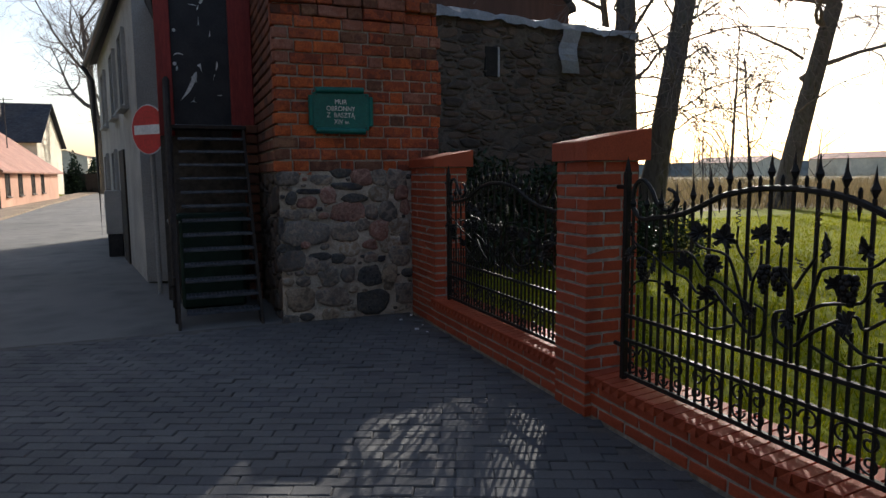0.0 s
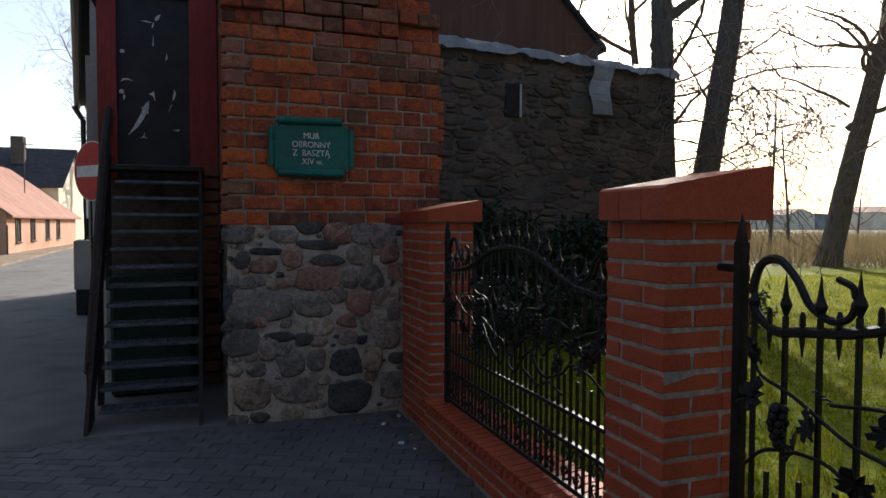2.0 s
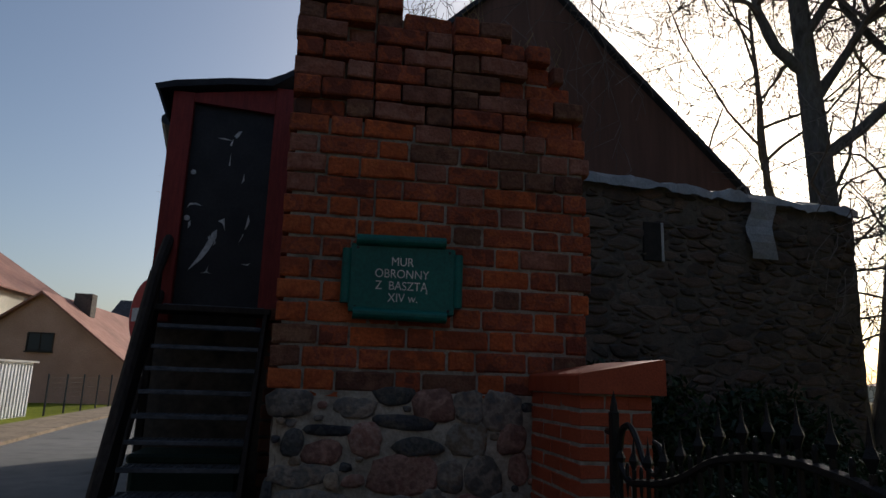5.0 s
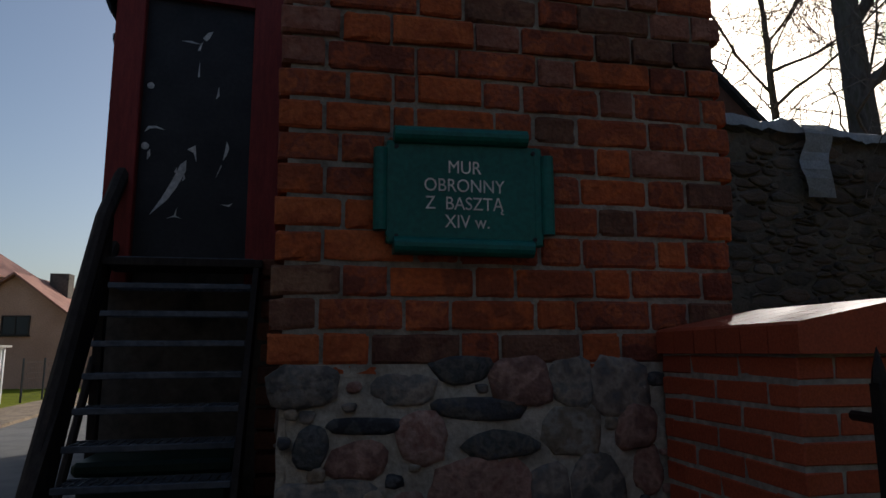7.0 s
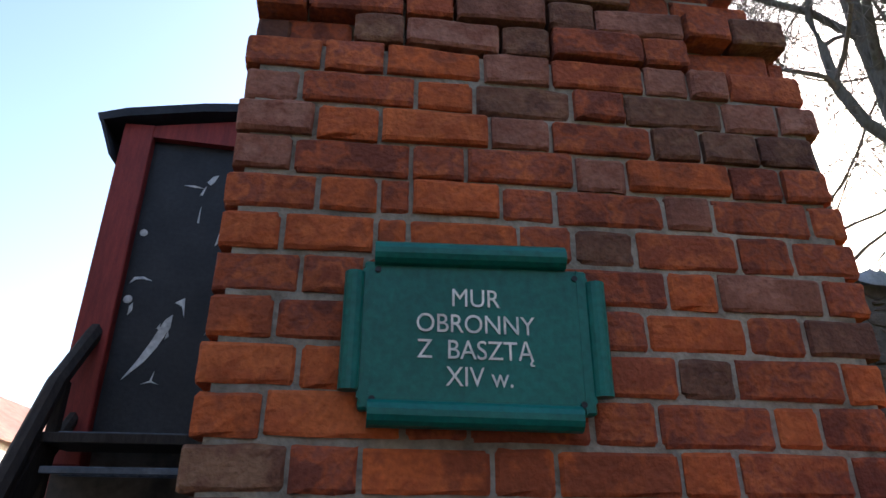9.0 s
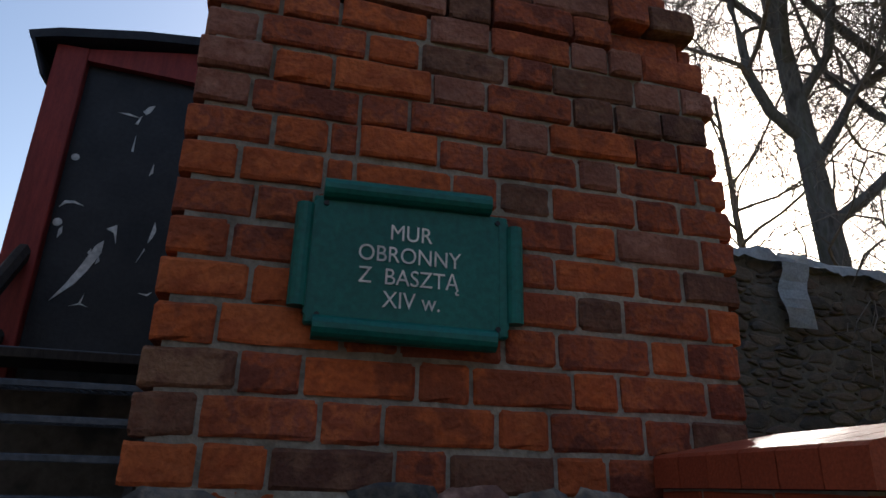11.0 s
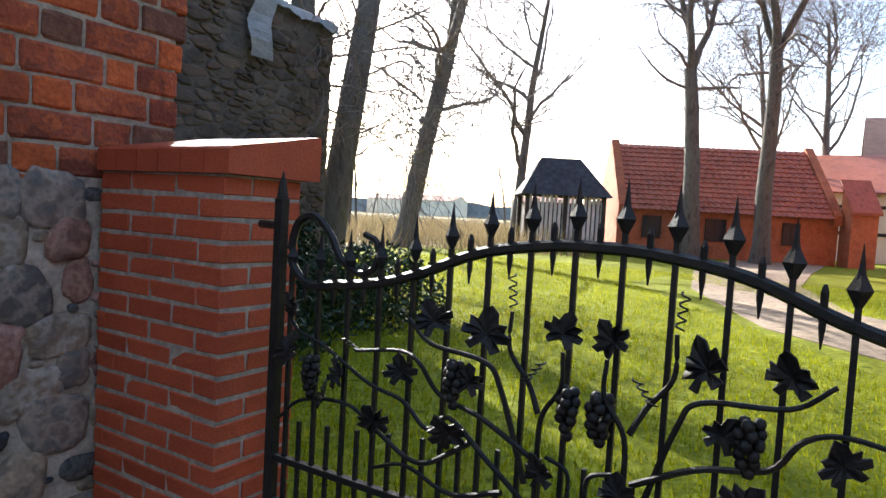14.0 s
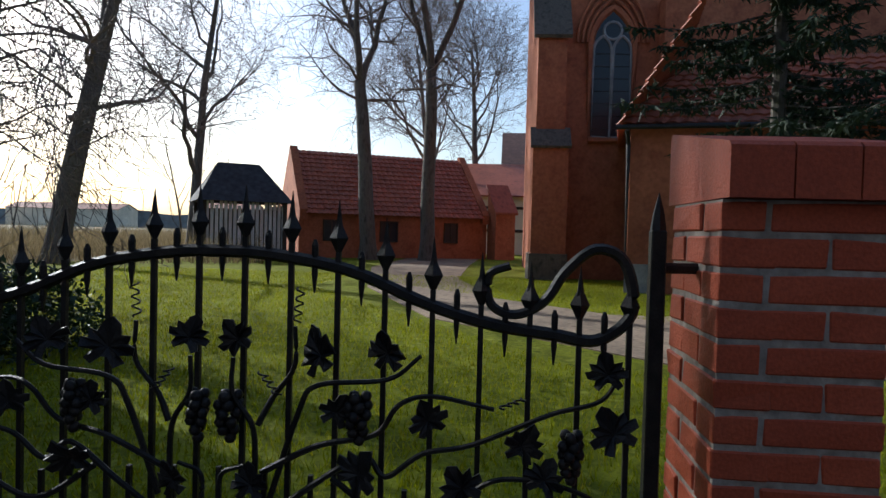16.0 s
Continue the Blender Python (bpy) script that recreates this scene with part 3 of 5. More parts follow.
# dry weeds on the broken top
q = Geo()
for i in range(60):
    x = rnd.uniform(1.7, 2.75)
    zt = 3.95 if x < 2.2 else 3.75
    a = rnd.uniform(.08, .25)
    q.tube([(x, TY + rnd.uniform(.05, .4), zt - .05), (x + rnd.gauss(0, .03), TY + .2, zt + a * .6), (x + rnd.gauss(0, .06), TY + .2, zt + a)], .002, 3)
tagged(q.ob("dry_weeds", REED), "dry weeds growing on the broken wall top", "weeds", kind="stuff")

# ---- plaque ----
plaque = thing("plaque", (1.71, TY - .02, 2.22), "green metal plaque with rolled edges and cream letters", "plaque")
PY = TY - .012
Geo().box((1.415, PY - .028, 2.03), (2.01, PY + .01, 2.415), .006).ob("plate", GREEN, plaque)
for name, a, b in (("top_roll", (1.44, 2.435), (1.95, 2.445)), ("bottom_roll", (1.44, 2.022), (1.965, 2.018))):
    s = Geo().tube([(a[0], PY - .03, a[1]), (b[0], PY - .03, b[1])], .033, 14)
    s.box((a[0], PY - .02, a[1] - .03), (b[0], PY + .005, a[1] + .03))
    s.ob(name, GREEN, plaque)
for name, x, s in (("left_roll", 1.392, 1), ("right_roll", 2.03, -1)):
    r_ = Geo()
    r_.tube([(x, PY - .026, 2.075), (x, PY - .026, 2.38)], .026, 14)
    r_.prism([(x + s * .02, 2.06), (x + s * .05, 2.03), (x + s * .05, 2.415), (x + s * .02, 2.39)], "y", PY - .03, PY)
    r_.ob(name, GREEN, plaque)


def letters(name, body, loc, size, mat, parent, rx=90):
    cu = bpy.data.curves.new(name, "FONT")
    cu.body, cu.size, cu.align_x, cu.extrude = body, size, "CENTER", .0012
    tmp = bpy.data.objects.new(name, cu)
    scene.collection.objects.link(tmp)
    bpy.context.view_layer.update()
    me = bpy.data.meshes.new_from_object(tmp.evaluated_get(bpy.context.evaluated_depsgraph_get()))
    bpy.data.objects.remove(tmp)
    me.materials.clear()
    me.materials.append(mat)
    return piece(name, me, loc, parent, (radians(rx), 0, 0), (1, 1.12, 1))


for body, zt, x in (("MUR", 2.298, 1.705), ("OBRONNY", 2.228, 1.705), ("Z  BASZTĄ", 2.16, 1.705), ("XIV w.", 2.092, 1.715)):
    letters("inscription", body, (x, PY - .031, zt), .062, CREAM, plaque)
q = Geo()
for x, zz in ((1.45, 2.39), (1.975, 2.39), (1.45, 2.055), (1.975, 2.055)):
    q = Geo().tube([(x, PY - .028, zz), (x, PY - .034, zz)], .008, 10)
    q.ob("screw", DARK_METAL, plaque)

# ---- brick fence: pillars, low wall, iron panels ----
NB = [brick_mesh("brick", .25, .12, .065, .004, NEW_BRICK, 40 + i) for i in range(3)]
CH = .0775


def pillar(x0, y0, x1, y1, label, west=.045, north=.0, lift=.0):
    p = thing("fence_pillar", ((x0 + x1) / 2, (y0 + y1) / 2, 0), label, "pillar", "brick fence pillars")
    Geo().box((x0 + .004, y0 + .004, -.05), (x1 - .004, y1 - .004, 1.63)).ob("joint_core", GREY_MORTAR, p)
    for k in range(21):
        zc = .01 + k * CH + .0325
        for side in range(2):
            sw = (k + side) % 2
            # west and south faces carry whole bricks; alternate courses overlap at the corner
            run = y1 - y0 if side == 0 else x1 - x0
            a = 0 if sw == 0 else .13
            while a < run - .03:
                L = .25 if (a + .25 <= run + .01) else run - a
                L = min(L, run - a)
                if L > .04:
                    src = rnd.choice(NB)
                    if side == 0:
                        for xc in (x0 + .06, x1 - .06):
                            piece("brick", src, (xc + rnd.gauss(0, .001), y0 + a + L / 2, zc), p, (0, 0, math.pi / 2), (L / .25, 1, .98))
                    else:
                        for yc in (y0 + .06, y1 - .06):
                            piece("brick", src, (x0 + a + L / 2, yc + rnd.gauss(0, .001), zc), p, (0, 0, 0), (L / .25, 1, 1))
                a += L + .012
    # cap: sloping brick lids, flush on the north side
    o = .045
    n = max(3, round((y1 - y0 + o + north) / .13))
    xm = x1 + .055
    for i in range(n):
        ya, yb = y0 - o + (y1 - y0 + o + north) * i / n + .002, y0 - o + (y1 - y0 + o + north) * (i + 1) / n - .002
        Geo().prism([(x0 - west, 1.632), (xm, 1.632), (xm, 1.795 + lift), (xm - .01, 1.80 + lift), (x0 - west + .012, 1.722 + lift), (x0 - west, 1.712 + lift)], "y", ya, yb).ob("cap_brick", NEW_BRICK, p)
    return p


P1 = pillar(2.48, 6.22, 2.84, 6.93, "red clinker brick fence pillar beside the old tower", .02)
P2 = pillar(2.41, 3.43, 2.79, 3.785, "free-standing red clinker brick fence pillar", .04, .0, .03)
P3 = pillar(2.41, .63, 2.79, 1.0, "red clinker brick fence pillar at the street", .05, .03, .045)
ROW = brick_mesh("brick", .12, .36, .065, .004, NEW_BRICK, 60)


def low_wall(y0, y1):
    w = thing("low_wall", (2.6, (y0 + y1) / 2, 0), "low red clinker brick wall with sloping coping", "wall", "low fence walls")
    Geo().box((2.46, y0, -.05), (2.74, y1, .235)).ob("joint_core", GREY_MORTAR, w)
    for k in range(3):
        y = y0 - (k % 2) * .13
        while y < y1 - .02:
            a, b = max(y, y0), min(y + .25, y1)
            if b - a > .04:
                piece("brick", NB[k % 3], (2.515, (a + b) / 2, .02 + k * CH + .0325), w, (0, 0, math.pi / 2), ((b - a) / .25, 1, 1))
            y += .262
    n = round((y1 - y0) / .078)
    for i in range(n):
        y = y0 + (y1 - y0) * (i + .5) / n
        piece("coping_brick", ROW, (2.6, y, .275), w, (0, radians(-5), 0), (.62 * 4.6 / 1, .19, 1.0))


low_wall(3.80, 6.22)
low_wall(1.0, 3.43)

GX, GY = 2.56, 4.955
panel = thing("fence_panel", (GX, GY, .3), "black wrought iron fence panel with vine leaves and grapes", "fence panel", "wrought iron fence panels")
HALF = 1.075


def at(w, zz, out=0.0):
    return (GX - out, GY - w, zz)


def arch(w):
    w = abs(w)
    pts = ((0, 1.48), (.13, 1.475), (.33, 1.44), (.52, 1.365), (.68, 1.32), (.83, 1.30), (2, 1.29))
    for (a, za), (b, zb) in zip(pts, pts[1:]):
        if w <= b:
            return za + (zb - za) * (w - a) / (b - a)


railpts = [(.83, 1.30), (.94, 1.29), (1.02, 1.36), (1.0, 1.48), (.93, 1.51), (.86, 1.455), (.81, 1.38), (.74, 1.345), (.68, 1.37), (.675, 1.44), (.725, 1.465)]
q = Geo().tube(spline([at(w, zz) for w, zz in [(-a, b) for a, b in ((.83, 1.30), (.68, 1.32), (.52, 1.365), (.33, 1.44), (.13, 1.475))] + [(0, 1.48)] + [(.13, 1.475), (.33, 1.44), (.52, 1.365), (.68, 1.32), (.83, 1.30)]], 6), .016, 6)
q.ob("arched_rail", IRON, panel)
for s in (-1, 1):
    line = spline([at(s * w, zz) for w, zz in railpts], 6)
    k = len(line)
    Geo().tube(line, [.016 - .006 * i / k for i in range(k)], 6).ob("end_scroll", IRON, panel)
    Geo().box(at(s * 1.075 + .018, .22, .018), at(s * 1.075 - .018, 1.56, -.018), .003).tube([at(s * 1.075, 1.56), at(s * 1.075, 1.60), at(s * 1.075, 1.65)], [.02, .014, .001], 6).ob("post", IRON, panel)
    for zz in (.5, 1.47):
        Geo().tube([at(s * 1.075, zz), at(s * 1.19, zz, -.02)], .014, 8).ob("hinge", IRON, panel)
for zz, r in ((.335, .016), (.55, .013), (.70, .013)):
    Geo().box(at(HALF, zz - r * .8, .014), at(-HALF, zz + r * .8, -.014), .002).ob("rail", IRON, panel)


def finial(q, w, zz):
    x, y, _ = at(w, 0)
    ring = [(x + a * .024, y + b * .024, zz) for a, b in ((1, 0), (0, 1), (-1, 0), (0, -1))]
    q.add([(x, y, zz + .05), (x, y, zz + .05)] + ring + [(x, y, zz - .05)], [(0, 2, 3), (0, 3, 4), (0, 4, 5), (0, 5, 2), (6, 3, 2), (6, 4, 3), (6, 5, 4), (6, 2, 5)])
    q.tube([(x, y, zz + .01), (x, y, zz + .045), (x, y, zz + .095)], [.012, .007, .0008], 5)


NBAR = 18
for i in range(NBAR):
    w = -HALF + 2 * HALF * (i + .5) / NBAR
    q = Geo().box(at(w + .0065, .335, .0065), at(w - .0065, arch(w) + .04, -.0065))
    finial(q, w, arch(w) + .075)
    q.ob("bar", IRON, panel)
for i in range(NBAR - 1):
    w = -HALF + 2 * HALF * (i + 1) / NBAR
    zz = arch(w)
    Geo().tube([at(w, zz - .075), at(w, zz - .03), at(w, zz + .045), at(w, zz + .06)], [.002, .008, .009, .004], 6).ob("dart", IRON, panel)
    Geo().box(at(w + .006, .335, .006), at(w - .006, .88 + .05 * math.cos(w * 2.6), -.006)).ob("picket", IRON, panel)


def spiral(c, r0, turns, dirn, zdir=1, k=28):
    return [at(c[0] + dirn * r0 * (1 - i / k * .85) * math.cos(i / k * turns * 6.28), c[1] + zdir * r0 * (1 - i / k * .85) * math.sin(i / k * turns * 6.28)) for i in range(k)]


for i in range(8):
    w = -HALF + 2 * HALF * (i + .5) / 8
    for s in (-1, 1):
        Geo().tube(spiral((w + s * .055, .485), .052, 1.4, -s), .006, 5).ob("scroll", IRON, panel)
        Geo().tube(spiral((w + s * .06, .40), .045, 1.4, -s, -1), .006, 5).ob("scroll", IRON, panel)

LEAFOUT = [(.1, -.45), (.45, -.8), (.72, -.6), (.55, -.3), (.98, -.25), (1.05, .1), (.7, .15), (.8, .5), (.42, .45), (.34, .85), (0, 1.1), (-.34, .85), (-.42, .45), (-.8, .5), (-.7, .15), (-1.05, .1), (-.98, -.25), (-.55, -.3), (-.72, -.6), (-.45, -.8), (-.1, -.45)]


def leaf_mesh(seed):
    """A lobed vine leaf of bent sheet iron, about 1 unit across the half."""
    r = random.Random(seed)
    n = len(LEAFOUT)
    V = [(0, 0, -.1)]
    for s in (.5, 1.0):
        for i, (u, v) in enumerate(LEAFOUT):
            V.append((-(.25 * s * abs(math.sin(i * 1.7 + seed)) + .1 * r.random()), u * s, v * s))
    F2 = [(0, 1 + i, 1 + (i + 1) % n) for i in range(n)] + [(1 + i, 1 + n + i, 1 + n + (i + 1) % n, 1 + (i + 1) % n) for i in range(n)]
    V2 = [(x + .09, y, zz) for x, y, zz in V]
    m = len(V)
    F3 = F2 + [tuple(i + m for i in f)[::-1] for f in F2] + [(1 + n + i, 1 + n + (i + 1) % n, m + 1 + n + (i + 1) % n, m + 1 + n + i) for i in range(n)]
    return Geo().add(V + V2, F3).mesh("leaf", IRON)


LEAVES = [leaf_mesh(i) for i in range(4)]
bunch = Geo()
for row, cnt in enumerate((3, 4, 4, 3, 2, 1)):
    for i in range(cnt):
        a = i / cnt * 6.28 + row
        rr = .02 * min(1, cnt / 3.5)
        c = Vector((math.cos(a) * rr * .7, math.sin(a) * rr, .035 - row * .017))
        V, Fc = [], []
        for la in range(1, 4):
            for lo in range(6):
                th, ph = la * math.pi / 4, lo * math.pi / 3
                V.append(c + .0125 * Vector((math.sin(th) * math.cos(ph), math.sin(th) * math.sin(ph), math.cos(th))))
        V += [c + Vector((0, 0, .0125)), c - Vector((0, 0, .0125))]
        for la in range(2):
            Fc += [(la * 6 + lo, la * 6 + (lo + 1) % 6, la * 6 + 6 + (lo + 1) % 6, la * 6 + 6 + lo) for lo in range(6)]
        Fc += [(18, (lo + 1) % 6, lo) for lo in range(6)] + [(19, 12 + lo, 12 + (lo + 1) % 6) for lo in range(6)]
        bunch.add(V, Fc)
GRAPES = bunch.mesh("grapes", IRON, smooth=True)
STEMS = (
    ((.11, .72), (.105, .88), (.10, 1.04), (.05, 1.13), (.05, 1.22)),
    ((.11, 1.05), (.145, 1.12), (.20, 1.20), (.20, 1.30)),
    ((.14, .86), (.215, 1.09), (.265, 1.16), (.435, 1.18), (.515, 1.24)),
    ((.12, .93), (.265, 1.01), (.405, 1.04), (.465, 1.12), (.545, 1.14), (.695, 1.12)),
    ((.12, .80), (.24, .90), (.375, .98), (.435, .94), (.525, 1.0), (.645, 1.03), (.83, 1.11), (.95, 1.15), (1.0, 1.23)),
    ((.10, .78), (.03, .82), (.02, .92), (.08, .95)),
    ((.30, .93), (.45, .84), (.60, .88), (.72, .95), (.90, .93), (1.02, .84)),
    ((.20, .82), (.36, .77), (.5, .82), (.62, .78)),
)
for s in (-1, 1):
    for st in STEMS:
        line = spline([at(s * (w + (.01 if s < 0 else 0)), zz, .03 + .012 * math.sin(w * 30)) for w, zz in st], 6)
        k = len(line)
        Geo().tube(line, [.0085 - .003 * i / k for i in range(k)], 6).ob("vine_stem", IRON, panel)
    for w, zz, sz in ((.06, 1.27, .045), (.27, 1.24, .06), (.435, 1.25, .05), (.315, 1.10, .042), (.535, 1.09, .045), (.765, 1.04, .048), (.975, 1.08, .055), (.96, 1.22, .045), (.37, .95, .055), (.10, .91, .045), (.62, .93, .05), (.82, .96, .045)):
        piece("vine_leaf", LEAVES[int(w * 50) % 4], at(s * w, zz, .045), panel, (rnd.uniform(-.6, .6), rnd.gauss(0, .2), rnd.gauss(0, .35)), (sz * 1.1, sz * 1.1, sz * 1.1))
    for w, zz in ((.04, 1.08), (.365, 1.09), (.88, 1.02)):
        tagged(piece("grape_bunch", GRAPES, at(s * w, zz, .04), panel, (0, 0, s), (1.25, 1.25, 1.25)), kind="stuff")
    for w, zz, ln, tilt in ((.205, 1.31, .09, .1), (.16, 1.13, .07, -.6), (.71, 1.12, .05, 1.2)):
        Geo().tube([at(s * (w + tilt * ln * i / 30 + .010 * math.cos(i * .75)), zz + ln * i / 30 * (1 - abs(tilt) * .4), .03 + .010 * math.sin(i * .75)) for i in range(31)], .0028, 4).ob("tendril", IRON, panel)
copy_thing(panel, Matrix.Translation((GX, GY - 2.79, .3)))

# ---- stair house beside the tower ----
stairhouse = thing("stair_porch", (.4, 9.2, 0), "red-framed timber porch over a dark peeling door", "porch", kind="structure")
DY = 8.85
Geo().box((-.1, DY + .06, 0), (1.02, DY + 2.2, 2.16)).ob("base_wall", DARK_WALL, stairhouse, "dark brick wall below the door")
Geo().box((-.1, DY - .06, 2.06), (.075, DY + .06, 4.02), .006).ob("red_post", RED_WOOD, stairhouse)
Geo().box((.745, DY - .06, 2.04), (1.02, DY + .06, 4.14), .006).ob("red_post", RED_WOOD, stairhouse)
Geo().prism([(.075, 3.94), (.745, 3.9), (.745, 4.12), (.075, 4.02)], "y", DY - .05, DY + .05).ob("red_lintel", RED_WOOD, stairhouse)
Geo().box((-.1, DY + .06, 2.2), (-.05, DY + 2.2, 3.97)).ob("side_boards", GABLE_BROWN, stairhouse)
Geo().box((.075, DY - .09, 2.165), (.745, DY - .02, 2.195), .004).ob("threshold", BOARD, stairhouse)
door = Geo().prism([(.075, 2.2), (.745, 2.2), (.745, 3.9), (.075, 3.94)], "y", DY, DY + .04).ob("door", DARK_DOOR, stairhouse, "dark door with flaking paint")


def flake(x, zz, pts):
    """A patch of bare wood where the door's paint has flaked off."""
    Geo().prism([(x - .04 + u, zz - .09 + v) for u, v in pts], "y", DY - .004, DY + .002).ob("bare_flake", PEEL, door)


ring = lambda r, n=9: [(r * math.cos(6.2832 * i / n), r * math.sin(6.2832 * i / n)) for i in range(n)]
flake(.2, 2.58, [(0, 0), (.1, .1), (.15, .18), (.2, .29), (.2, .36), (.165, .33), (.11, .2), (.06, .1)])
flake(.16, 3.42, ring(.022))
flake(.15, 3.02, ring(.024))
flake(.14, 3.11, [(0, 0), (.03, .025), (.07, .03), (.12, .02), (.07, .045), (.02, .04)])
flake(.165, 2.93, [(0, 0), (.02, .03), (.015, .07), (0, .05)])
flake(.4, 2.99, [(0, .02), (.05, .05), (.06, -.06), (.04, 0)])
flake(.33, 2.86, [(0, 0), (.018, -.01), (.014, .03)])
flake(.38, 2.8, [(0, 0), (.01, .05), (.02, .02)])
flake(.3, 2.56, [(0, 0), (.05, .012), (.09, 0), (.05, .022)])
flake(.34, 2.57, [(0, 0), (.012, 0), (.02, .06)])
flake(.46, 3.77, [(0, 0), (.03, .04), (.06, .05), (.04, 0), (.02, -.02)])
flake(.33, 3.74, [(0, 0), (.06, -.01), (.12, -.015), (.06, .004)])
flake(.43, 3.68, [(0, 0), (.02, .05), (.03, .06), (.016, 0)])
flake(.44, 3.5, [(0, 0), (.008, .11), (.012, 0)])
flake(.56, 3.36, [(0, 0), (.014, .08), (.02, .02)])
flake(.62, 2.95, [(0, 0), (.02, .13), (.035, .08), (.02, .03)])
flake(.58, 2.83, [(0, 0), (.03, .09), (.035, .08)])
flake(.62, 2.66, [(0, 0), (.05, -.012), (.07, .012), (.05, 0)])
Geo().prism([(-.22, 3.99), (-.08, 4.03), (.36, 4.1), (.72, 4.13), (1.06, 4.37), (1.06, 4.43), (.72, 4.19), (.36, 4.16), (-.08, 4.09), (-.24, 4.04)], "y", DY - .12, DY + 2.3).ob("porch_roof", FELT, stairhouse, "warped dark roofing felt")
Geo().add([(-.22, DY - .12, 4.0), (-.22, DY + 2.2, 4.0), (-.13, DY + 2.2, 3.77), (-.13, DY - .1, 3.77), (-.2, DY - .12, 4.0), (-.2, DY + 2.2, 4.0), (-.115, DY + 2.2, 3.77), (-.115, DY - .1, 3.77)],
          [(0, 1, 2, 3), (7, 6, 5, 4), (0, 3, 7, 4), (1, 5, 6, 2), (0, 4, 5, 1), (3, 2, 6, 7)]).ob("eave_flap", FELT, stairhouse)

stairs = thing("outdoor_stairs", (.35, 8.0, 0), "steep outdoor stairs with metal grating treads", "stairs")
NT = 14
for i in range(NT):
    zz = .155 * (i + 1)
    yy = 7.15 + .098 * i
    tr = Geo().box((.1, yy, zz - .03), (.83, yy + .012, zz), .003).ob("tread", STEEL, stairs)
    gr = Geo()
    gr.box((.1, yy + .20, zz - .025), (.83, yy + .21, zz))
    for k in range(18):
        x = .11 + .71 * k / 17.5
        gr.box((x, yy + .012, zz - .02), (x + .006, yy + .20, zz - .004))
    for k in range(1, 4):
        gr.box((.1, yy + .05 * k, zz - .02), (.83, yy + .05 * k + .006, zz - .006))
    gr.ob("grating", STEEL, tr)
for x in (.01, .83):
    Geo().prism([(7.05, 0), (7.3, 0), (8.62, 2.15), (8.45, 2.15)], "x", x, x + .03).ob("stringer", DARK_WOOD, stairs)
Geo().box((.01, 8.42, 2.12), (.88, 8.77, 2.165), .004).ob("landing", DARK_WOOD, stairs)
for x, r, line in ((.0, .044, ((8.82, 2.74), (8.52, 2.4), (7.45, .4))), (-.01, .032, ((8.82, 2.3), (8.52, 1.98), (7.6, .22))), (-.02, .022, ((8.6, 1.62), (7.72, .12)))):
    Geo().tube([(x, y, zz) for y, zz in line], r, 8).ob("handrail", DARK_WOOD, stairs)
for yy, zb, zt in ((7.42, 0, .5), (7.95, 0, 1.4), (8.56, 0, 2.42)):
    Geo().box((-.02, yy, zb), (.03, yy + .05, zt), .004).ob("rail_post", DARK_WOOD, stairs)
pier = thing("brick_pier", (.95, 8.6, 0), "narrow worn red brick pier beside the stairs", "brick pier", kind="structure")
q = Geo()
zz = 0.0
while zz < 2.2:
    q.box((.87 + rnd.uniform(-.012, .012), 8.52 - rnd.uniform(0, .03), zz), (1.02, 8.67, zz + .098), .008, Matrix.Rotation(rnd.gauss(0, .04), 3, "Z"))
    zz += PITCH
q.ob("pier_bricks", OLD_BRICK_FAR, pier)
bin_ = thing("green_container", (.45, 8.4, 0), "dark green plastic container standing under the stairs", "container")
Geo().box((.06, 8.18, 0), (.78, 8.6, 1.05), .03).ob("body", BIN_GREEN, bin_)
Geo().box((.04, 8.16, 1.05), (.8, 8.62, 1.12), .02).ob("lid", BIN_GREEN, bin_)
pipe = thing("drain_pipe", (.0, 8.6, 0), "pale worn drain pipe under the stairs", "pipe")
Geo().tube([(.0, 8.6, 0), (.0, 8.6, .95), (-.03, 8.63, 1.05)], .045, 10).ob("pipe_run", RENDERED, pipe)

sign = thing("road_sign", (-.22, 9.45, 0), "round red no-entry sign on a grey post", "road sign")
Geo().tube([(-.215, 9.45, 0), (-.215, 9.45, 2.5)], .03, 10).ob("post", RENDERED, sign)
nrm = Vector((-math.sin(radians(50)), -math.cos(radians(50)), 0))
c = Vector((-.24, 9.40, 2.165))
rt = Vector((0, 0, 1)).cross(nrm)
disc = lambda r, d0, d1, n=40: Geo().add([c + nrm * d + (rt * math.cos(a) + Vector((0, 0, 1)) * math.sin(a)) * r for d in (d0, d1) for a in [6.28319 * i / n for i in range(n)]], [tuple(range(n)), tuple(range(n, 2 * n))] + [(i, (i + 1) % n, n + (i + 1) % n, n + i) for i in range(n)])
disc(.32, 0, .012).ob("rim", WHITE, sign, "white rim")
disc(.308, .012, .016).ob("red_disc", SIGN_RED, sign)
Geo().add([c + nrm * d + rt * u + Vector((0, 0, v)) for d in (.016, .02) for u, v in ((-.26, -.06), (.26, -.06), (.26, .06), (-.26, .06))], [(0, 1, 2, 3), (4, 5, 6, 7), (0, 1, 5, 4), (1, 2, 6, 5), (2, 3, 7, 6), (3, 0, 4, 7)]).ob("white_bar", WHITE, sign)

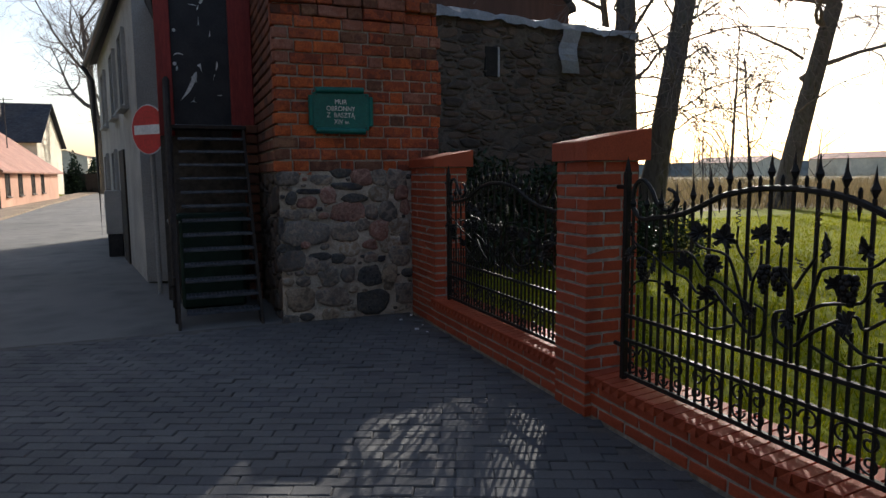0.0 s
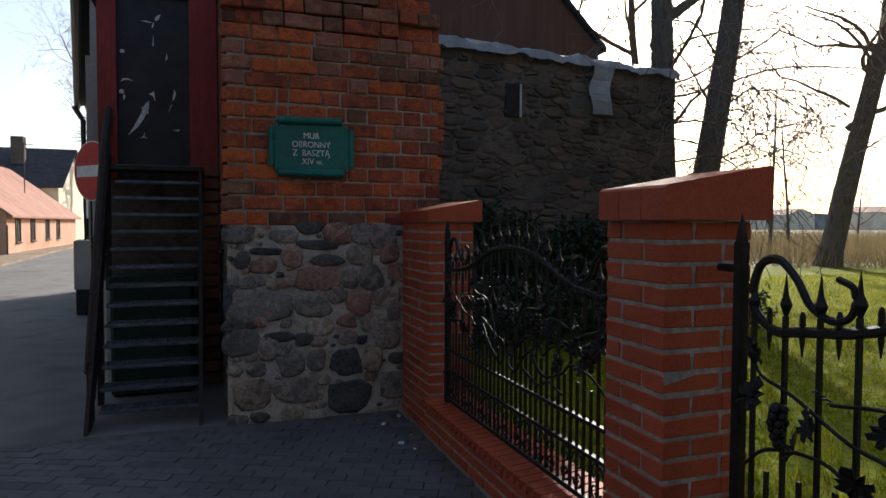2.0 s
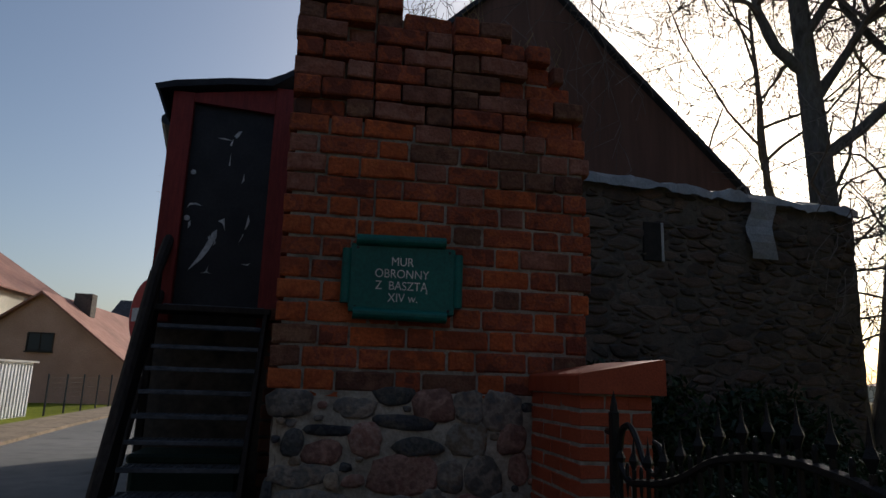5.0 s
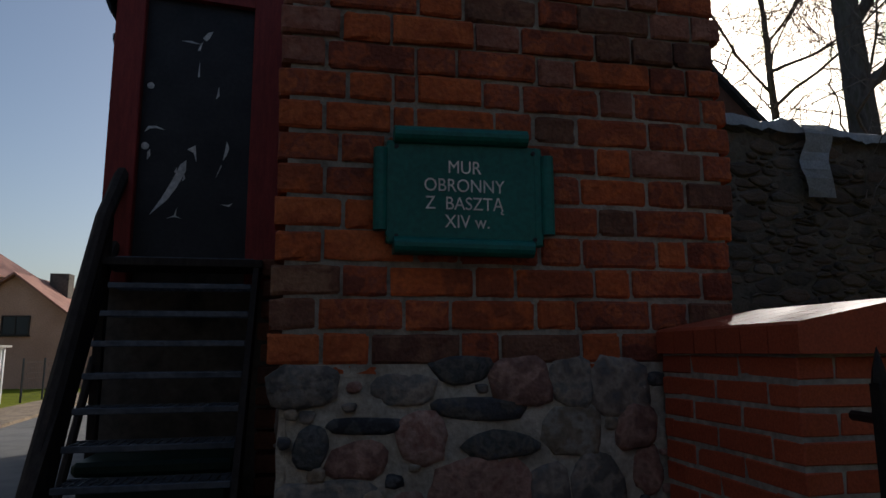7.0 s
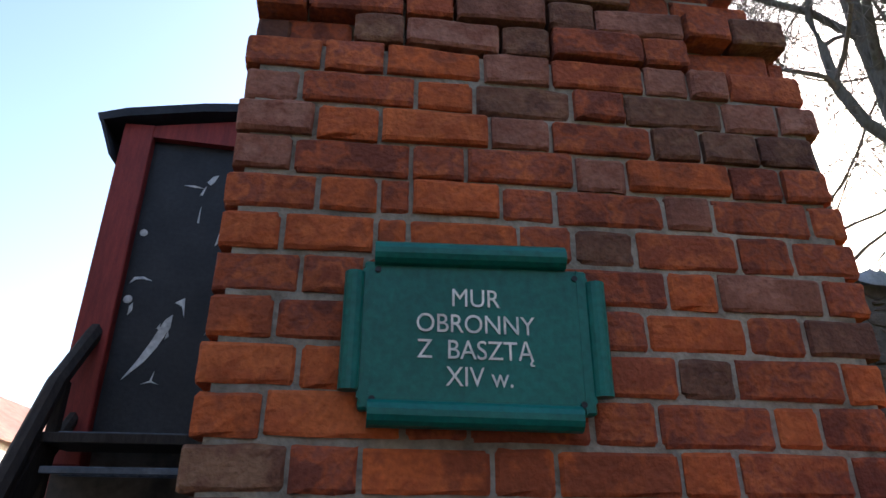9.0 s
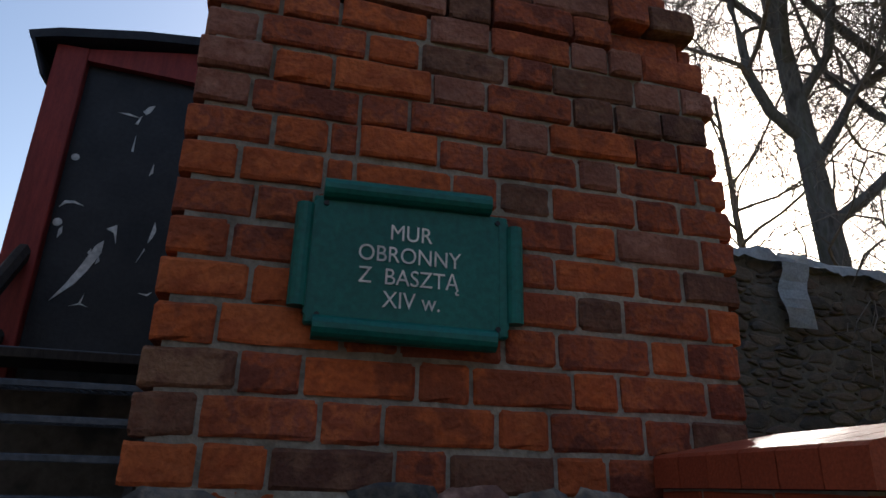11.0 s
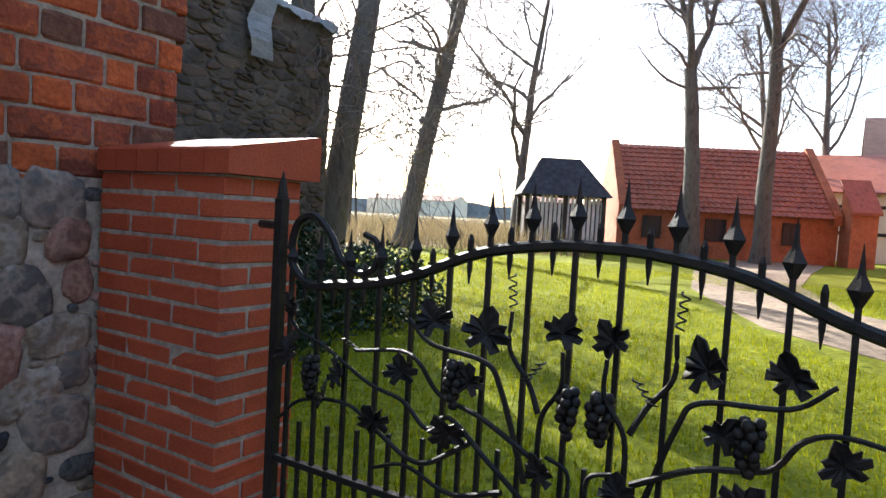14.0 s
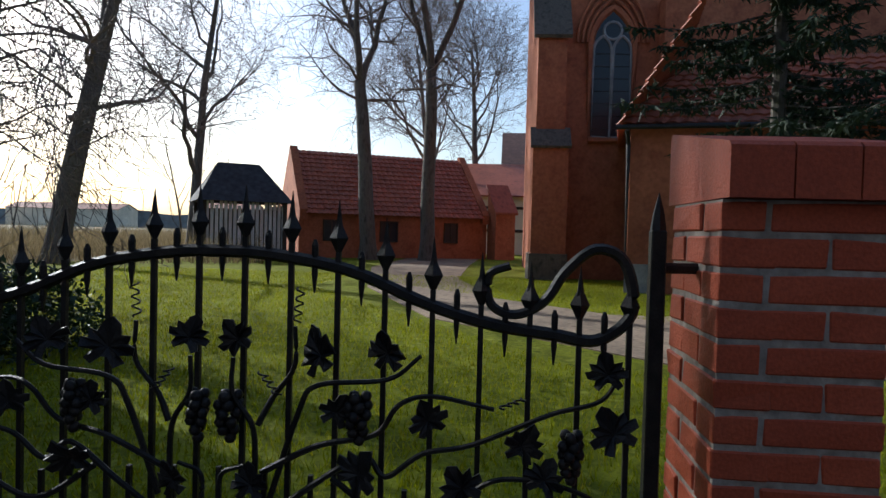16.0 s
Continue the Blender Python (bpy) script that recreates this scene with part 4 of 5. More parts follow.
# ---- buildings ----
def house(name, x0, y0, x1, y1, eave, ridge, along, wall, roofm, label, over=.3, thick=.12, kind=""):
    """A gabled house: walls, two roof slopes; the ridge runs along x or y."""
    h = thing(name, ((x0 + x1) / 2, (y0 + y1) / 2, 0), label, "house", kind=kind)
    if along == "y":
        m = (x0 + x1) / 2
        Geo().prism([(x0, 0), (x1, 0), (x1, eave), (m, ridge), (x0, eave)], "y", y0, y1).ob("outer_wall", wall, h)
        k = (ridge - eave) / (m - x0)
        for a in (x0 - over, x1 + over):
            e = eave - k * over
            Geo().prism([(a, e + .02), (m, ridge + .02), (m, ridge + thick + .02), (a, e + thick)], "y", y0 - over, y1 + over).ob("roof_slope", roofm, h)
    else:
        m = (y0 + y1) / 2
        Geo().prism([(y0, 0), (y1, 0), (y1, eave), (m, ridge), (y0, eave)], "x", x0, x1).ob("outer_wall", wall, h)
        k = (ridge - eave) / (m - y0)
        for a in (y0 - over, y1 + over):
            e = eave - k * over
            Geo().prism([(a, e + .02), (m, ridge + .02), (m, ridge + thick + .02), (a, e + thick)], "x", x0 - over, x1 + over).ob("roof_slope", roofm, h)
    return h


def window(parent, c, u, w, h, frame_mat, sill=True):
    """A window with frame, glass and bars; c its middle on the wall, u the way along the wall."""
    c, u = Vector(c), Vector(u).normalized()
    n = u.cross(Vector((0, 0, 1)))
    m = Matrix((u, n, Vector((0, 0, 1)))).transposed()

    def bx(a, b, name, mat, par):
        g_ = Geo().box(a, b)
        g_.v = [tuple(m @ Vector(p) + c) for p in g_.v]
        return g_.ob(name, mat, par)
    win = bx((-w / 2, -.06, -h / 2), (w / 2, .01, h / 2), "window", GLASS, parent)
    t = .06
    for a, b in (((-w / 2 - t, -.06, -h / 2 - t), (-w / 2, .05, h / 2 + t)), ((w / 2, -.06, -h / 2 - t), (w / 2 + t, .05, h / 2 + t)), ((-w / 2, -.06, h / 2), (w / 2, .05, h / 2 + t)), ((-w / 2, -.06, -h / 2 - t), (w / 2, .05, -h / 2)), ((-t / 2, -.05, -h / 2), (t / 2, .03, h / 2))):
        bx(a, b, "window_frame", frame_mat, win)
    if sill:
        bx((-w / 2 - .1, -.05, -h / 2 - t - .05), (w / 2 + .1, .12, -h / 2 - t), "sill", frame_mat, win)
    return win


# grey rendered house along the street
F0, F1 = Vector((-.42, 10.6, 0)), Vector((-1.72, 19.2, 0))
fd = (F1 - F0).normalized()
street_house = thing("street_house", (0, 14, 0), "grey rendered street house with a dark low roof", "house", kind="structure")
w_ = Geo()
foot = [F0, F1, Vector((3, 19.9, 0)), Vector((3, 10.6, 0))]
w_.prism([(p.x, p.y) for p in foot], "z", 0, 4.45).ob("outer_wall", RENDERED, street_house)
nf = Vector((-fd.y, fd.x, 0))
e0, e1 = F0 + nf * .12 + Vector((0, -.15, 4.38)), F1 + nf * .3 + Vector((0, .2, 4.38))
Geo().add([e0, e1, (2.2, 20.1, 5.75), (2.2, 10.5, 5.75)] + [Vector(p) + Vector((0, 0, .1)) for p in (e0, e1, (2.2, 20.1, 5.75), (2.2, 10.5, 5.75))],
          [(0, 1, 2, 3), (4, 5, 6, 7), (0, 1, 5, 4), (1, 2, 6, 5), (2, 3, 7, 6), (3, 0, 4, 7)]).ob("roof_slope", FELT, street_house)
for d, zz, w, h in ((1.6, 3.3, .8, 1.1), (3.6, 3.3, .8, 1.1), (6.3, 3.3, .8, 1.1), (4.4, 1.5, .7, 1.1), (6.8, 1.5, .7, 1.1)):
    window(street_house, F0 + fd * d + nf * .01 + Vector((0, 0, zz)), -fd, w, h, RENDERED)
p_ = F0 + fd * 2.4
Geo().add([p_ + fd * a + nf * b + Vector((0, 0, zz)) for zz in (0, 2.05) for a, b in ((0, -.1), (.95, -.1), (.95, .03), (0, .03))], [(0, 1, 2, 3), (4, 5, 6, 7), (0, 1, 5, 4), (1, 2, 6, 5), (2, 3, 7, 6), (3, 0, 4, 7)]).ob("house_door", DARK_WOOD, street_house)
Geo().tube([e1 - Vector((0, .4, .05)), F1 + nf * .1 + Vector((0, -.3, 4.0)), F1 + nf * .1 + Vector((0, -.3, 0))], .06, 8).ob("downpipe", DARK_METAL, street_house)
Geo().tube([e0, e1], .07, 8).ob("gutter", DARK_METAL, street_house)
box_ = thing("meter_box", (-1.2, 14.6, 0), "grey metal meter box on a dark plinth", "meter box")
Geo().box((-1.28, 14.3, .45), (-.98, 14.8, 1.3), .01).ob("cabinet", RENDERED, box_)
Geo().box((-1.26, 14.33, 0), (-1.0, 14.77, .45), .01).ob("plinth", DARK_METAL, box_)

# brown gable behind the old wall
gh = house("gable_house", .3, 16, 10.3, 18.5, 6.1, 10.9, "y", GABLE_BROWN, FELT, "tall house with a brown clad gable", .15, .15, kind="structure")

# old town wall running on behind
wall = thing("town_wall", (6.2, 11.8, 0), "old rubble town wall, capped with plastic sheet", "wall", kind="structure")
def wall_y(x):
    return 11.25 + (x - 3.0) * .125
q = Geo()
nx, nz = 70, 46
for j in range(nz + 1):
    for i in range(nx + 1):
        x, zz = 2.6 + 6.9 * i / nx, 4.6 * j / nz
        top = 4.55 + .12 * noise.noise((x * 1.3, 0, 0))
        q.v.append((x, wall_y(x) + .03 + .05 * noise.noise((x * 2, zz * 2, 1)) + .03 * noise.noise((x * 7, zz * 9, 1)), min(zz, top)))
q.f = [(j * (nx + 1) + i, j * (nx + 1) + i + 1, (j + 1) * (nx + 1) + i + 1, (j + 1) * (nx + 1) + i) for j in range(nz) for i in range(nx)]
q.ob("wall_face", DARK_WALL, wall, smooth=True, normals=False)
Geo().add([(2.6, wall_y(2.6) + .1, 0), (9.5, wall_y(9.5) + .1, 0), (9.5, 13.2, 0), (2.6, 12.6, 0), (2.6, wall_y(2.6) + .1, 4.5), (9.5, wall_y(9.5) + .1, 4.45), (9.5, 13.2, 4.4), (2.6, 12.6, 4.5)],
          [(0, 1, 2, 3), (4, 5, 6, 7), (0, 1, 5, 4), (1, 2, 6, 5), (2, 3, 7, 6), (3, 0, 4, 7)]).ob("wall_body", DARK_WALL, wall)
q = Geo()
for poly in cells(2.65, .0, 9.45, 4.5, 900, 15, 2.7, (.05, .07, .09, .12)):
    V, Fc, c_ = boulder(poly, rnd.uniform(.005, .02), rnd.uniform(.02, .06), rnd)
    q.add([(x, wall_y(x) + .04 - h, zz) for x, zz, h in V], Fc)
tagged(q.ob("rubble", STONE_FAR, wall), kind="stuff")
# block stands proud of the wall; the niche's shade is its near-black colour
Geo().box((5.62, wall_y(5.7) - .015, 3.42), (5.9, wall_y(5.7) + .06, 3.98), .01).ob("niche", NICHE_SHADE, wall)
Geo().box((5.88, wall_y(5.9) - .04, 3.42), (5.93, wall_y(5.9) + .03, 3.98), .006).ob("niche_batten", BOARD, wall)
sheet = thing("plastic_sheet", (6, 11.8, 4.5), "crumpled translucent plastic sheet over the wall top", "plastic sheet")
q = Geo()
nx = 80
prof = ((-.12, -.12), (-.08, .02), (.2, .1), (.7, .1), (1.2, .04))
for i in range(nx + 1):
    x = 2.8 + 6.7 * i / nx
    for k, (dy, dz) in enumerate(prof):
        q.v.append((x + .04 * noise.noise((x * 5, k, 0)), wall_y(x) + dy + .04 * noise.noise((x * 3, k, 2)), 4.55 + dz + .09 * noise.noise((x * 2.3, k * .8, 5)) + .04 * noise.noise((x * 9, k, 5))))
m_ = len(prof)
q.f = [(i * m_ + k, (i + 1) * m_ + k, (i + 1) * m_ + k + 1, i * m_ + k + 1) for i in range(nx) for k in range(m_ - 1)]
q.ob("sheet", FOIL, sheet, normals=False)
q = Geo()
for k in range(9):
    zz = 4.55 - .12 * k
    for s in (0, 1):
        q.v.append((7.35 + s * .42 + .05 * math.sin(k), wall_y(7.5) - .14 - .03 * math.sin(k * 1.3 + s), zz))
q.f = [(2 * k, 2 * k + 1, 2 * k + 3, 2 * k + 2) for k in range(8)]
q.ob("hanging_strip", FOIL, sheet, normals=False)

# street houses to the north-west
pink = house("salmon_house", -16.6, 38.5, -8.3, 56, 2.1, 5.3, "y", PINK, BROWN_TILE, "salmon plastered house with a long tiled roof", .35)
window(pink, (-12.3, 38.5, 2.95), (1, 0, 0), 1.1, .8, DARK_WOOD)
for yy in (40.5, 43.5, 47, 50):
    window(pink, (-8.3, yy, 1.2), (0, 1, 0), .8, 1.1, DARK_WOOD)
Geo().box((-12.1, 41.5, 4.5), (-11.2, 42.3, 5.75)).ob("chimney", DARK_WALL, pink)
Geo().tube([(-9.9, 49, 3.2), (-9.9, 49, 6.6)], .03, 6).tube([(-10.4, 49, 6.5), (-9.4, 49, 6.5)], .02, 5).tube([(-10.2, 49, 6.2), (-9.6, 49, 6.2)], .02, 5).ob("aerial", DARK_METAL, pink)
cream = house("cream_house", -30, 40, -18.3, 58, 6.7, 10.5, "y", CREAM_WALL, BROWN_TILE, "two-storey cream plastered house with a red tiled roof", .5)
window(cream, (-20.6, 40, 3.9), (1, 0, 0), 1.1, 1.3, DARK_WOOD)
Geo().tube([(-18.1, 39.8, 6.2), (-18.2, 39.85, 5.6), (-18.2, 39.85, 0)], .07, 8).ob("downpipe", DARK_METAL, cream)
dark_house = house("dark_roof_house", -17, 62, -10.5, 74, 4.6, 8.0, "x", CREAM_WALL, FELT, "house with a steep dark roof farther up the street", .4)
Geo().box((-14.5, 65, 6.5), (-13.6, 66, 8.8)).ob("chimney", DARK_WALL, dark_house)
garage = thing("tin_garage", (-9.4, 26, 0), "white corrugated tin garage", "garage")
Geo().prism([(-10.4, 0), (-8.55, 0), (-8.55, 1.85), (-10.4, 1.85)], "y", 24.6, 28.5).ob("outer_wall", ZINC, garage)
for k in range(16):
    y = 24.7 + .24 * k
    Geo().box((-8.55, y, .08), (-8.51, y + .12, 1.78), .01).ob("door_rib", ZINC, garage)
for k in range(12):
    x = -10.35 + .15 * k
    Geo().box((x, 24.56, .05), (x + .08, 24.6, 1.8), .01).ob("wall_rib", ZINC, garage)
Geo().box((-10.5, 24.5, 1.85), (-8.4, 28.6, 1.92)).ob("roof", RENDERED, garage)
fence = thing("mesh_fence", (-8.2, 33, 0), "dark wire mesh garden fence on posts", "fence")
for k in range(6):
    y = 28.8 + 1.8 * k
    Geo().tube([(-8.1, y, .05), (-8.1, y, 1.5)], .035, 6).ob("post", DARK_METAL, fence)
q = Geo()
for k in range(60):
    y = 28.8 + 9 * k / 59
    q.tube([(-8.1, y, .1), (-8.1, y, 1.4)], .003, 3)
for k in range(8):
    q.tube([(-8.1, 28.8, .1 + .18 * k), (-8.1, 37.8, .1 + .18 * k)], .003, 3)
q.ob("wire_mesh", DARK_METAL, fence)

# unseen plain houses added behind the walker: they close the street, block skylight
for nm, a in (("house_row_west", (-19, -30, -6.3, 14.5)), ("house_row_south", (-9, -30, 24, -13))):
    setting(Geo().prism([(a[0], 0), (a[2], 0), (a[2], 8.5), ((a[0] + a[2]) / 2, 11.5), (a[0], 8.5)], "y", a[1], a[3]).ob(nm, DIM), "unseen plain house row added to block sky light", "house")

# ---- churchyard buildings ----
def tiled(parent, a, b, c, cols, rows, mat, name="roof_tiles"):
    """Pantiles between eave ends a, b and the ridge end c over a: waves across, a step at each row."""
    a, b, c = Vector(a), Vector(b), Vector(c)
    u, v = b - a, c - a
    n = u.cross(v).normalized()
    if n.z < 0:
        n = -n
    G = Geo()
    S = 4
    for r in range(rows):
        for e, lift in ((0, .07), (1, .015)):
            for i in range(cols * S + 1):
                t = i / (cols * S)
                G.v.append(tuple(a + u * t + v * ((r + e) / rows) + n * (lift + .05 * abs(math.sin(i * math.pi / S)))))
    w = cols * S + 1
    for r in range(rows * 2 - 1):
        G.f += [(r * w + i, r * w + i + 1, (r + 1) * w + i + 1, (r + 1) * w + i) for i in range(w - 1)]
    return G.ob(name, mat, parent, normals=False)


# local frames for the buildings that stand askew: p along, q across
def skew(o, ang):
    ca, sa = math.cos(radians(ang)), math.sin(radians(ang))
    return lambda p, q_, z_: (o[0] + p * ca - q_ * sa, o[1] + p * sa + q_ * ca, z_)


def sk_prism(T, outline, axis, a, b):
    G = Geo().prism(outline, axis, a, b)
    G.v = [T(*p) for p in G.v]
    return G


# long brick shed with a pantile roof: front runs from its south end to its north end
T = skew((38.3, 4.75), 116)
LEN = 10.6
shed = thing("brick_shed", (38, 10, 0), "long red brick outbuilding with a pantile roof", "outbuilding")
sk_prism(T, [(0, 0), (0, 2.35), (-3.6, 5.85), (-7.2, 2.35), (-7.2, 0)], "x", 0, LEN).ob("outer_wall", CHURCH, shed)
tiled(shed, T(.3, .35, 2.25), T(LEN - .3, .35, 2.25), T(.3, -3.6, 5.9), 32, 14, TILE)
tiled(shed, T(.3, -7.55, 2.25), T(LEN - .3, -7.55, 2.25), T(.3, -3.6, 5.9), 32, 14, TILE)
for p in (-.05, LEN - .4):
    sk_prism(T, [(.3, 2.0), (.3, 2.5), (-3.6, 6.15), (-7.5, 2.5), (-7.5, 2.0)], "x", p, p + .42).ob("gable_parapet", CHURCH, shed)
for p, w in ((2.2, .7), (5.8, .9), (8.9, .8)):
    window(shed, Vector(T(p, .03, 1.45)), Vector(T(0, 0, 0)) - Vector(T(1, 0, 0)), w, 1.0, DARK_WOOD, False)
sk_prism(T, [(1.0, 0), (1.0, 2.6), (-.1, 3.9), (-.1, 0)], "x", -1.3, -.1).ob("side_porch", CHURCH, shed)
sk_prism(T, [(1.15, 2.55), (1.15, 2.68), (-.2, 4.3), (-.2, 4.15)], "x", -1.4, -.0).ob("porch_roof", TILE, shed)

# timber belfry
T = skew((31.9, 14.45), 121)
belfry = thing("timber_belfry", (33, 17, 0), "open timber belfry with bleached boards and hipped dark roof", "belfry")
for k in range(18):
    bw = .14
    G = Geo().box((k * .205, -.03, .25), (k * .205 + bw, .03, 2.7 if k % 5 else 2.5))
    G.v = [T(*p) for p in G.v]
    G.ob("board", BOARD, belfry)
for k in range(15):
    G = Geo().box((-.03, -.1 - k * .24, .25), (.03, -.1 - k * .24 - .15, 2.6))
    G.v = [T(*p) for p in G.v]
    G.ob("board", BOARD, belfry)
G = Geo().box((.1, -3.5, .1), (3.6, -.1, 2.35))
G.v = [T(*p) for p in G.v]
G.ob("inner_frame", DARK_WOOD, belfry)
for p, q_ in ((0, 0), (3.7, 0), (3.7, -3.6), (0, -3.6), (1.85, 0)):
    G = Geo().box((p - .1, q_ - .1, 0), (p + .1, q_ + .1, 2.85))
    G.v = [T(*c_) for c_ in G.v]
    G.ob("corner_post", DARK_WOOD, belfry)
R = [T(-.35, .35, 2.7), T(4.05, .35, 2.7), T(4.05, -3.95, 2.7), T(-.35, -3.95, 2.7), T(.9, -1.8, 4.65), T(2.9, -1.8, 4.65)]
Geo().add(R, [(0, 1, 5, 4), (1, 2, 5), (2, 3, 4, 5), (3, 0, 4), (0, 3, 2, 1)]).ob("roof", FELT, belfry)

# church: buttressed wall with a pointed window, and a low annex
church = thing("church", (26, -1, 0), "red brick Gothic church with a tall pointed window", "church")
T = skew((22.9, 2.8), -89)
sk_prism(T, [(0, 0), (14, 0), (14, 16), (0, 16)], "y", .8, 9).ob("nave_wall", CHURCH, church)
sk_prism(T, [(0, 0), (0, 8.1), (.9, 9.6), (.9, 0)], "x", -.2, .75).ob("buttress", CHURCH, church)
sk_prism(T, [(-.35, 0), (-.35, 4.4), (0, 4.9), (0, 0)], "x", -.3, .85).ob("buttress_foot", CHURCH, church)
sk_prism(T, [(-.12, 8.0), (.95, 9.8), (.95, 9.95), (-.2, 8.1)], "x", -.35, .9).ob("buttress_cap", DARK_WALL, church)
sk_prism(T, [(-.45, 4.35), (.05, 4.95), (.05, 5.1), (-.5, 4.42)], "x", -.38, .93).ob("buttress_cap", DARK_WALL, church)
sk_prism(T, [(-.42, 0), (1, 0), (1, .9), (-.42, .9)], "x", -.36, .9).ob("plinth", DARK_WALL, church)
sk_prism(T, [(3.9, 0), (4.8, 0), (4.8, 9.5), (3.9, 9.5)], "y", 0, .9).ob("buttress", CHURCH, church)


def lancet(w, z0, z1):
    pts = [(-w, z0), (w, z0), (w, z1)]
    for i in range(1, 9):
        a = i / 8 * radians(60)
        pts.append((-w + 2 * w * math.cos(a), z1 + 2 * w * math.sin(a)))
    for i in range(7, -1, -1):
        a = i / 8 * radians(60)
        pts.append((w - 2 * w * math.cos(a), z1 + 2 * w * math.sin(a)))
    return pts


WC = 2.35
win = sk_prism(T, [(WC + u, zz) for u, zz in lancet(.66, 4.9, 8.0)], "y", .72, .82).ob("lancet_window", GLASS, church)
arc = lancet(.74, 4.8, 8.0)
Geo().tube([T(WC + u, .72, zz) for u, zz in arc + arc[:1]], .13, 6).ob("window_surround", CHURCH, win)
for u in (-.33, .33):
    a2 = [(WC + u + x, zz) for x, zz in lancet(.3, 4.9, 7.8)]
    Geo().tube([T(x, .7, zz) for x, zz in a2 + a2[:1]], .05, 5).ob("tracery", PLINTH, win)
Geo().tube([T(WC + .3 * math.cos(i * .5236), .7, 8.5 + .3 * math.sin(i * .5236)) for i in range(13)], .05, 5).ob("tracery", PLINTH, win)
for k in range(7):
    Geo().tube([T(WC - .64, .71, 5.2 + .42 * k), T(WC + .64, .71, 5.2 + .42 * k)], .018, 4).ob("glazing_bar", DARK_METAL, win)
for w0 in (.75, .92, 1.09):
    arc2 = lancet(w0 + .1, 8.0, 8.0)[2:]
    Geo().tube([T(WC + u, .68, zz + .1) for u, zz in arc2], .06, 5).ob("arch_moulding", CHURCH, win)
annex = thing("church_annex", (21, -3, 0), "low red brick church annex with a tiled roof", "annex")
T = skew((18.9, .7), -101)
sk_prism(T, [(0, 0), (11, 0), (11, 4.5), (0, 4.5)], "y", 0, 5.5).ob("outer_wall", CHURCH, annex)
tiled(annex, T(-.3, -.35, 4.45), T(11, -.35, 4.45), T(1.6, 3.4, 7.0), 30, 11, TILE)
tiled(annex, T(-.3, 6, 4.45), T(-.3, -.35, 4.45), T(1.6, 3.4, 7.0), 18, 11, TILE)
Geo().tube([T(-.38, -.42, 4.42), T(11, -.42, 4.42)], .07, 8).ob("gutter", DARK_METAL, annex)
Geo().tube([T(-.1, -.35, 4.35), T(-.05, -.1, 4.0), T(-.05, -.1, 0)], .06, 8).ob("downpipe", DARK_METAL, annex)
sk_prism(T, [(-.06, 0), (.6, 0), (.6, .8), (-.06, .8)], "y", -.06, 1).ob("plinth", PLINTH, annex)
back = house("half_timbered_house", 47, -3, 60, 6.5, 4.2, 6.9, "y", CREAM_WALL, TILE, "white half-timbered house with a red tiled roof", .4)
for k in range(5):
    Geo().box((46.95, -2.8 + 2.2 * k, 0), (47.0, -2.6 + 2.2 * k, 4.2)).ob("timber", DARK_WOOD, back)
for zz in (1.6, 3.2):
    Geo().box((46.94, -3, zz), (46.99, 6.5, zz + .2)).ob("timber", DARK_WOOD, back)
far_barn = house("far_barn", 56, -6, 72, 3.4, 7, 11, "y", GABLE_BROWN, GABLE_BROWN, "tall brown-roofed building behind", .4)

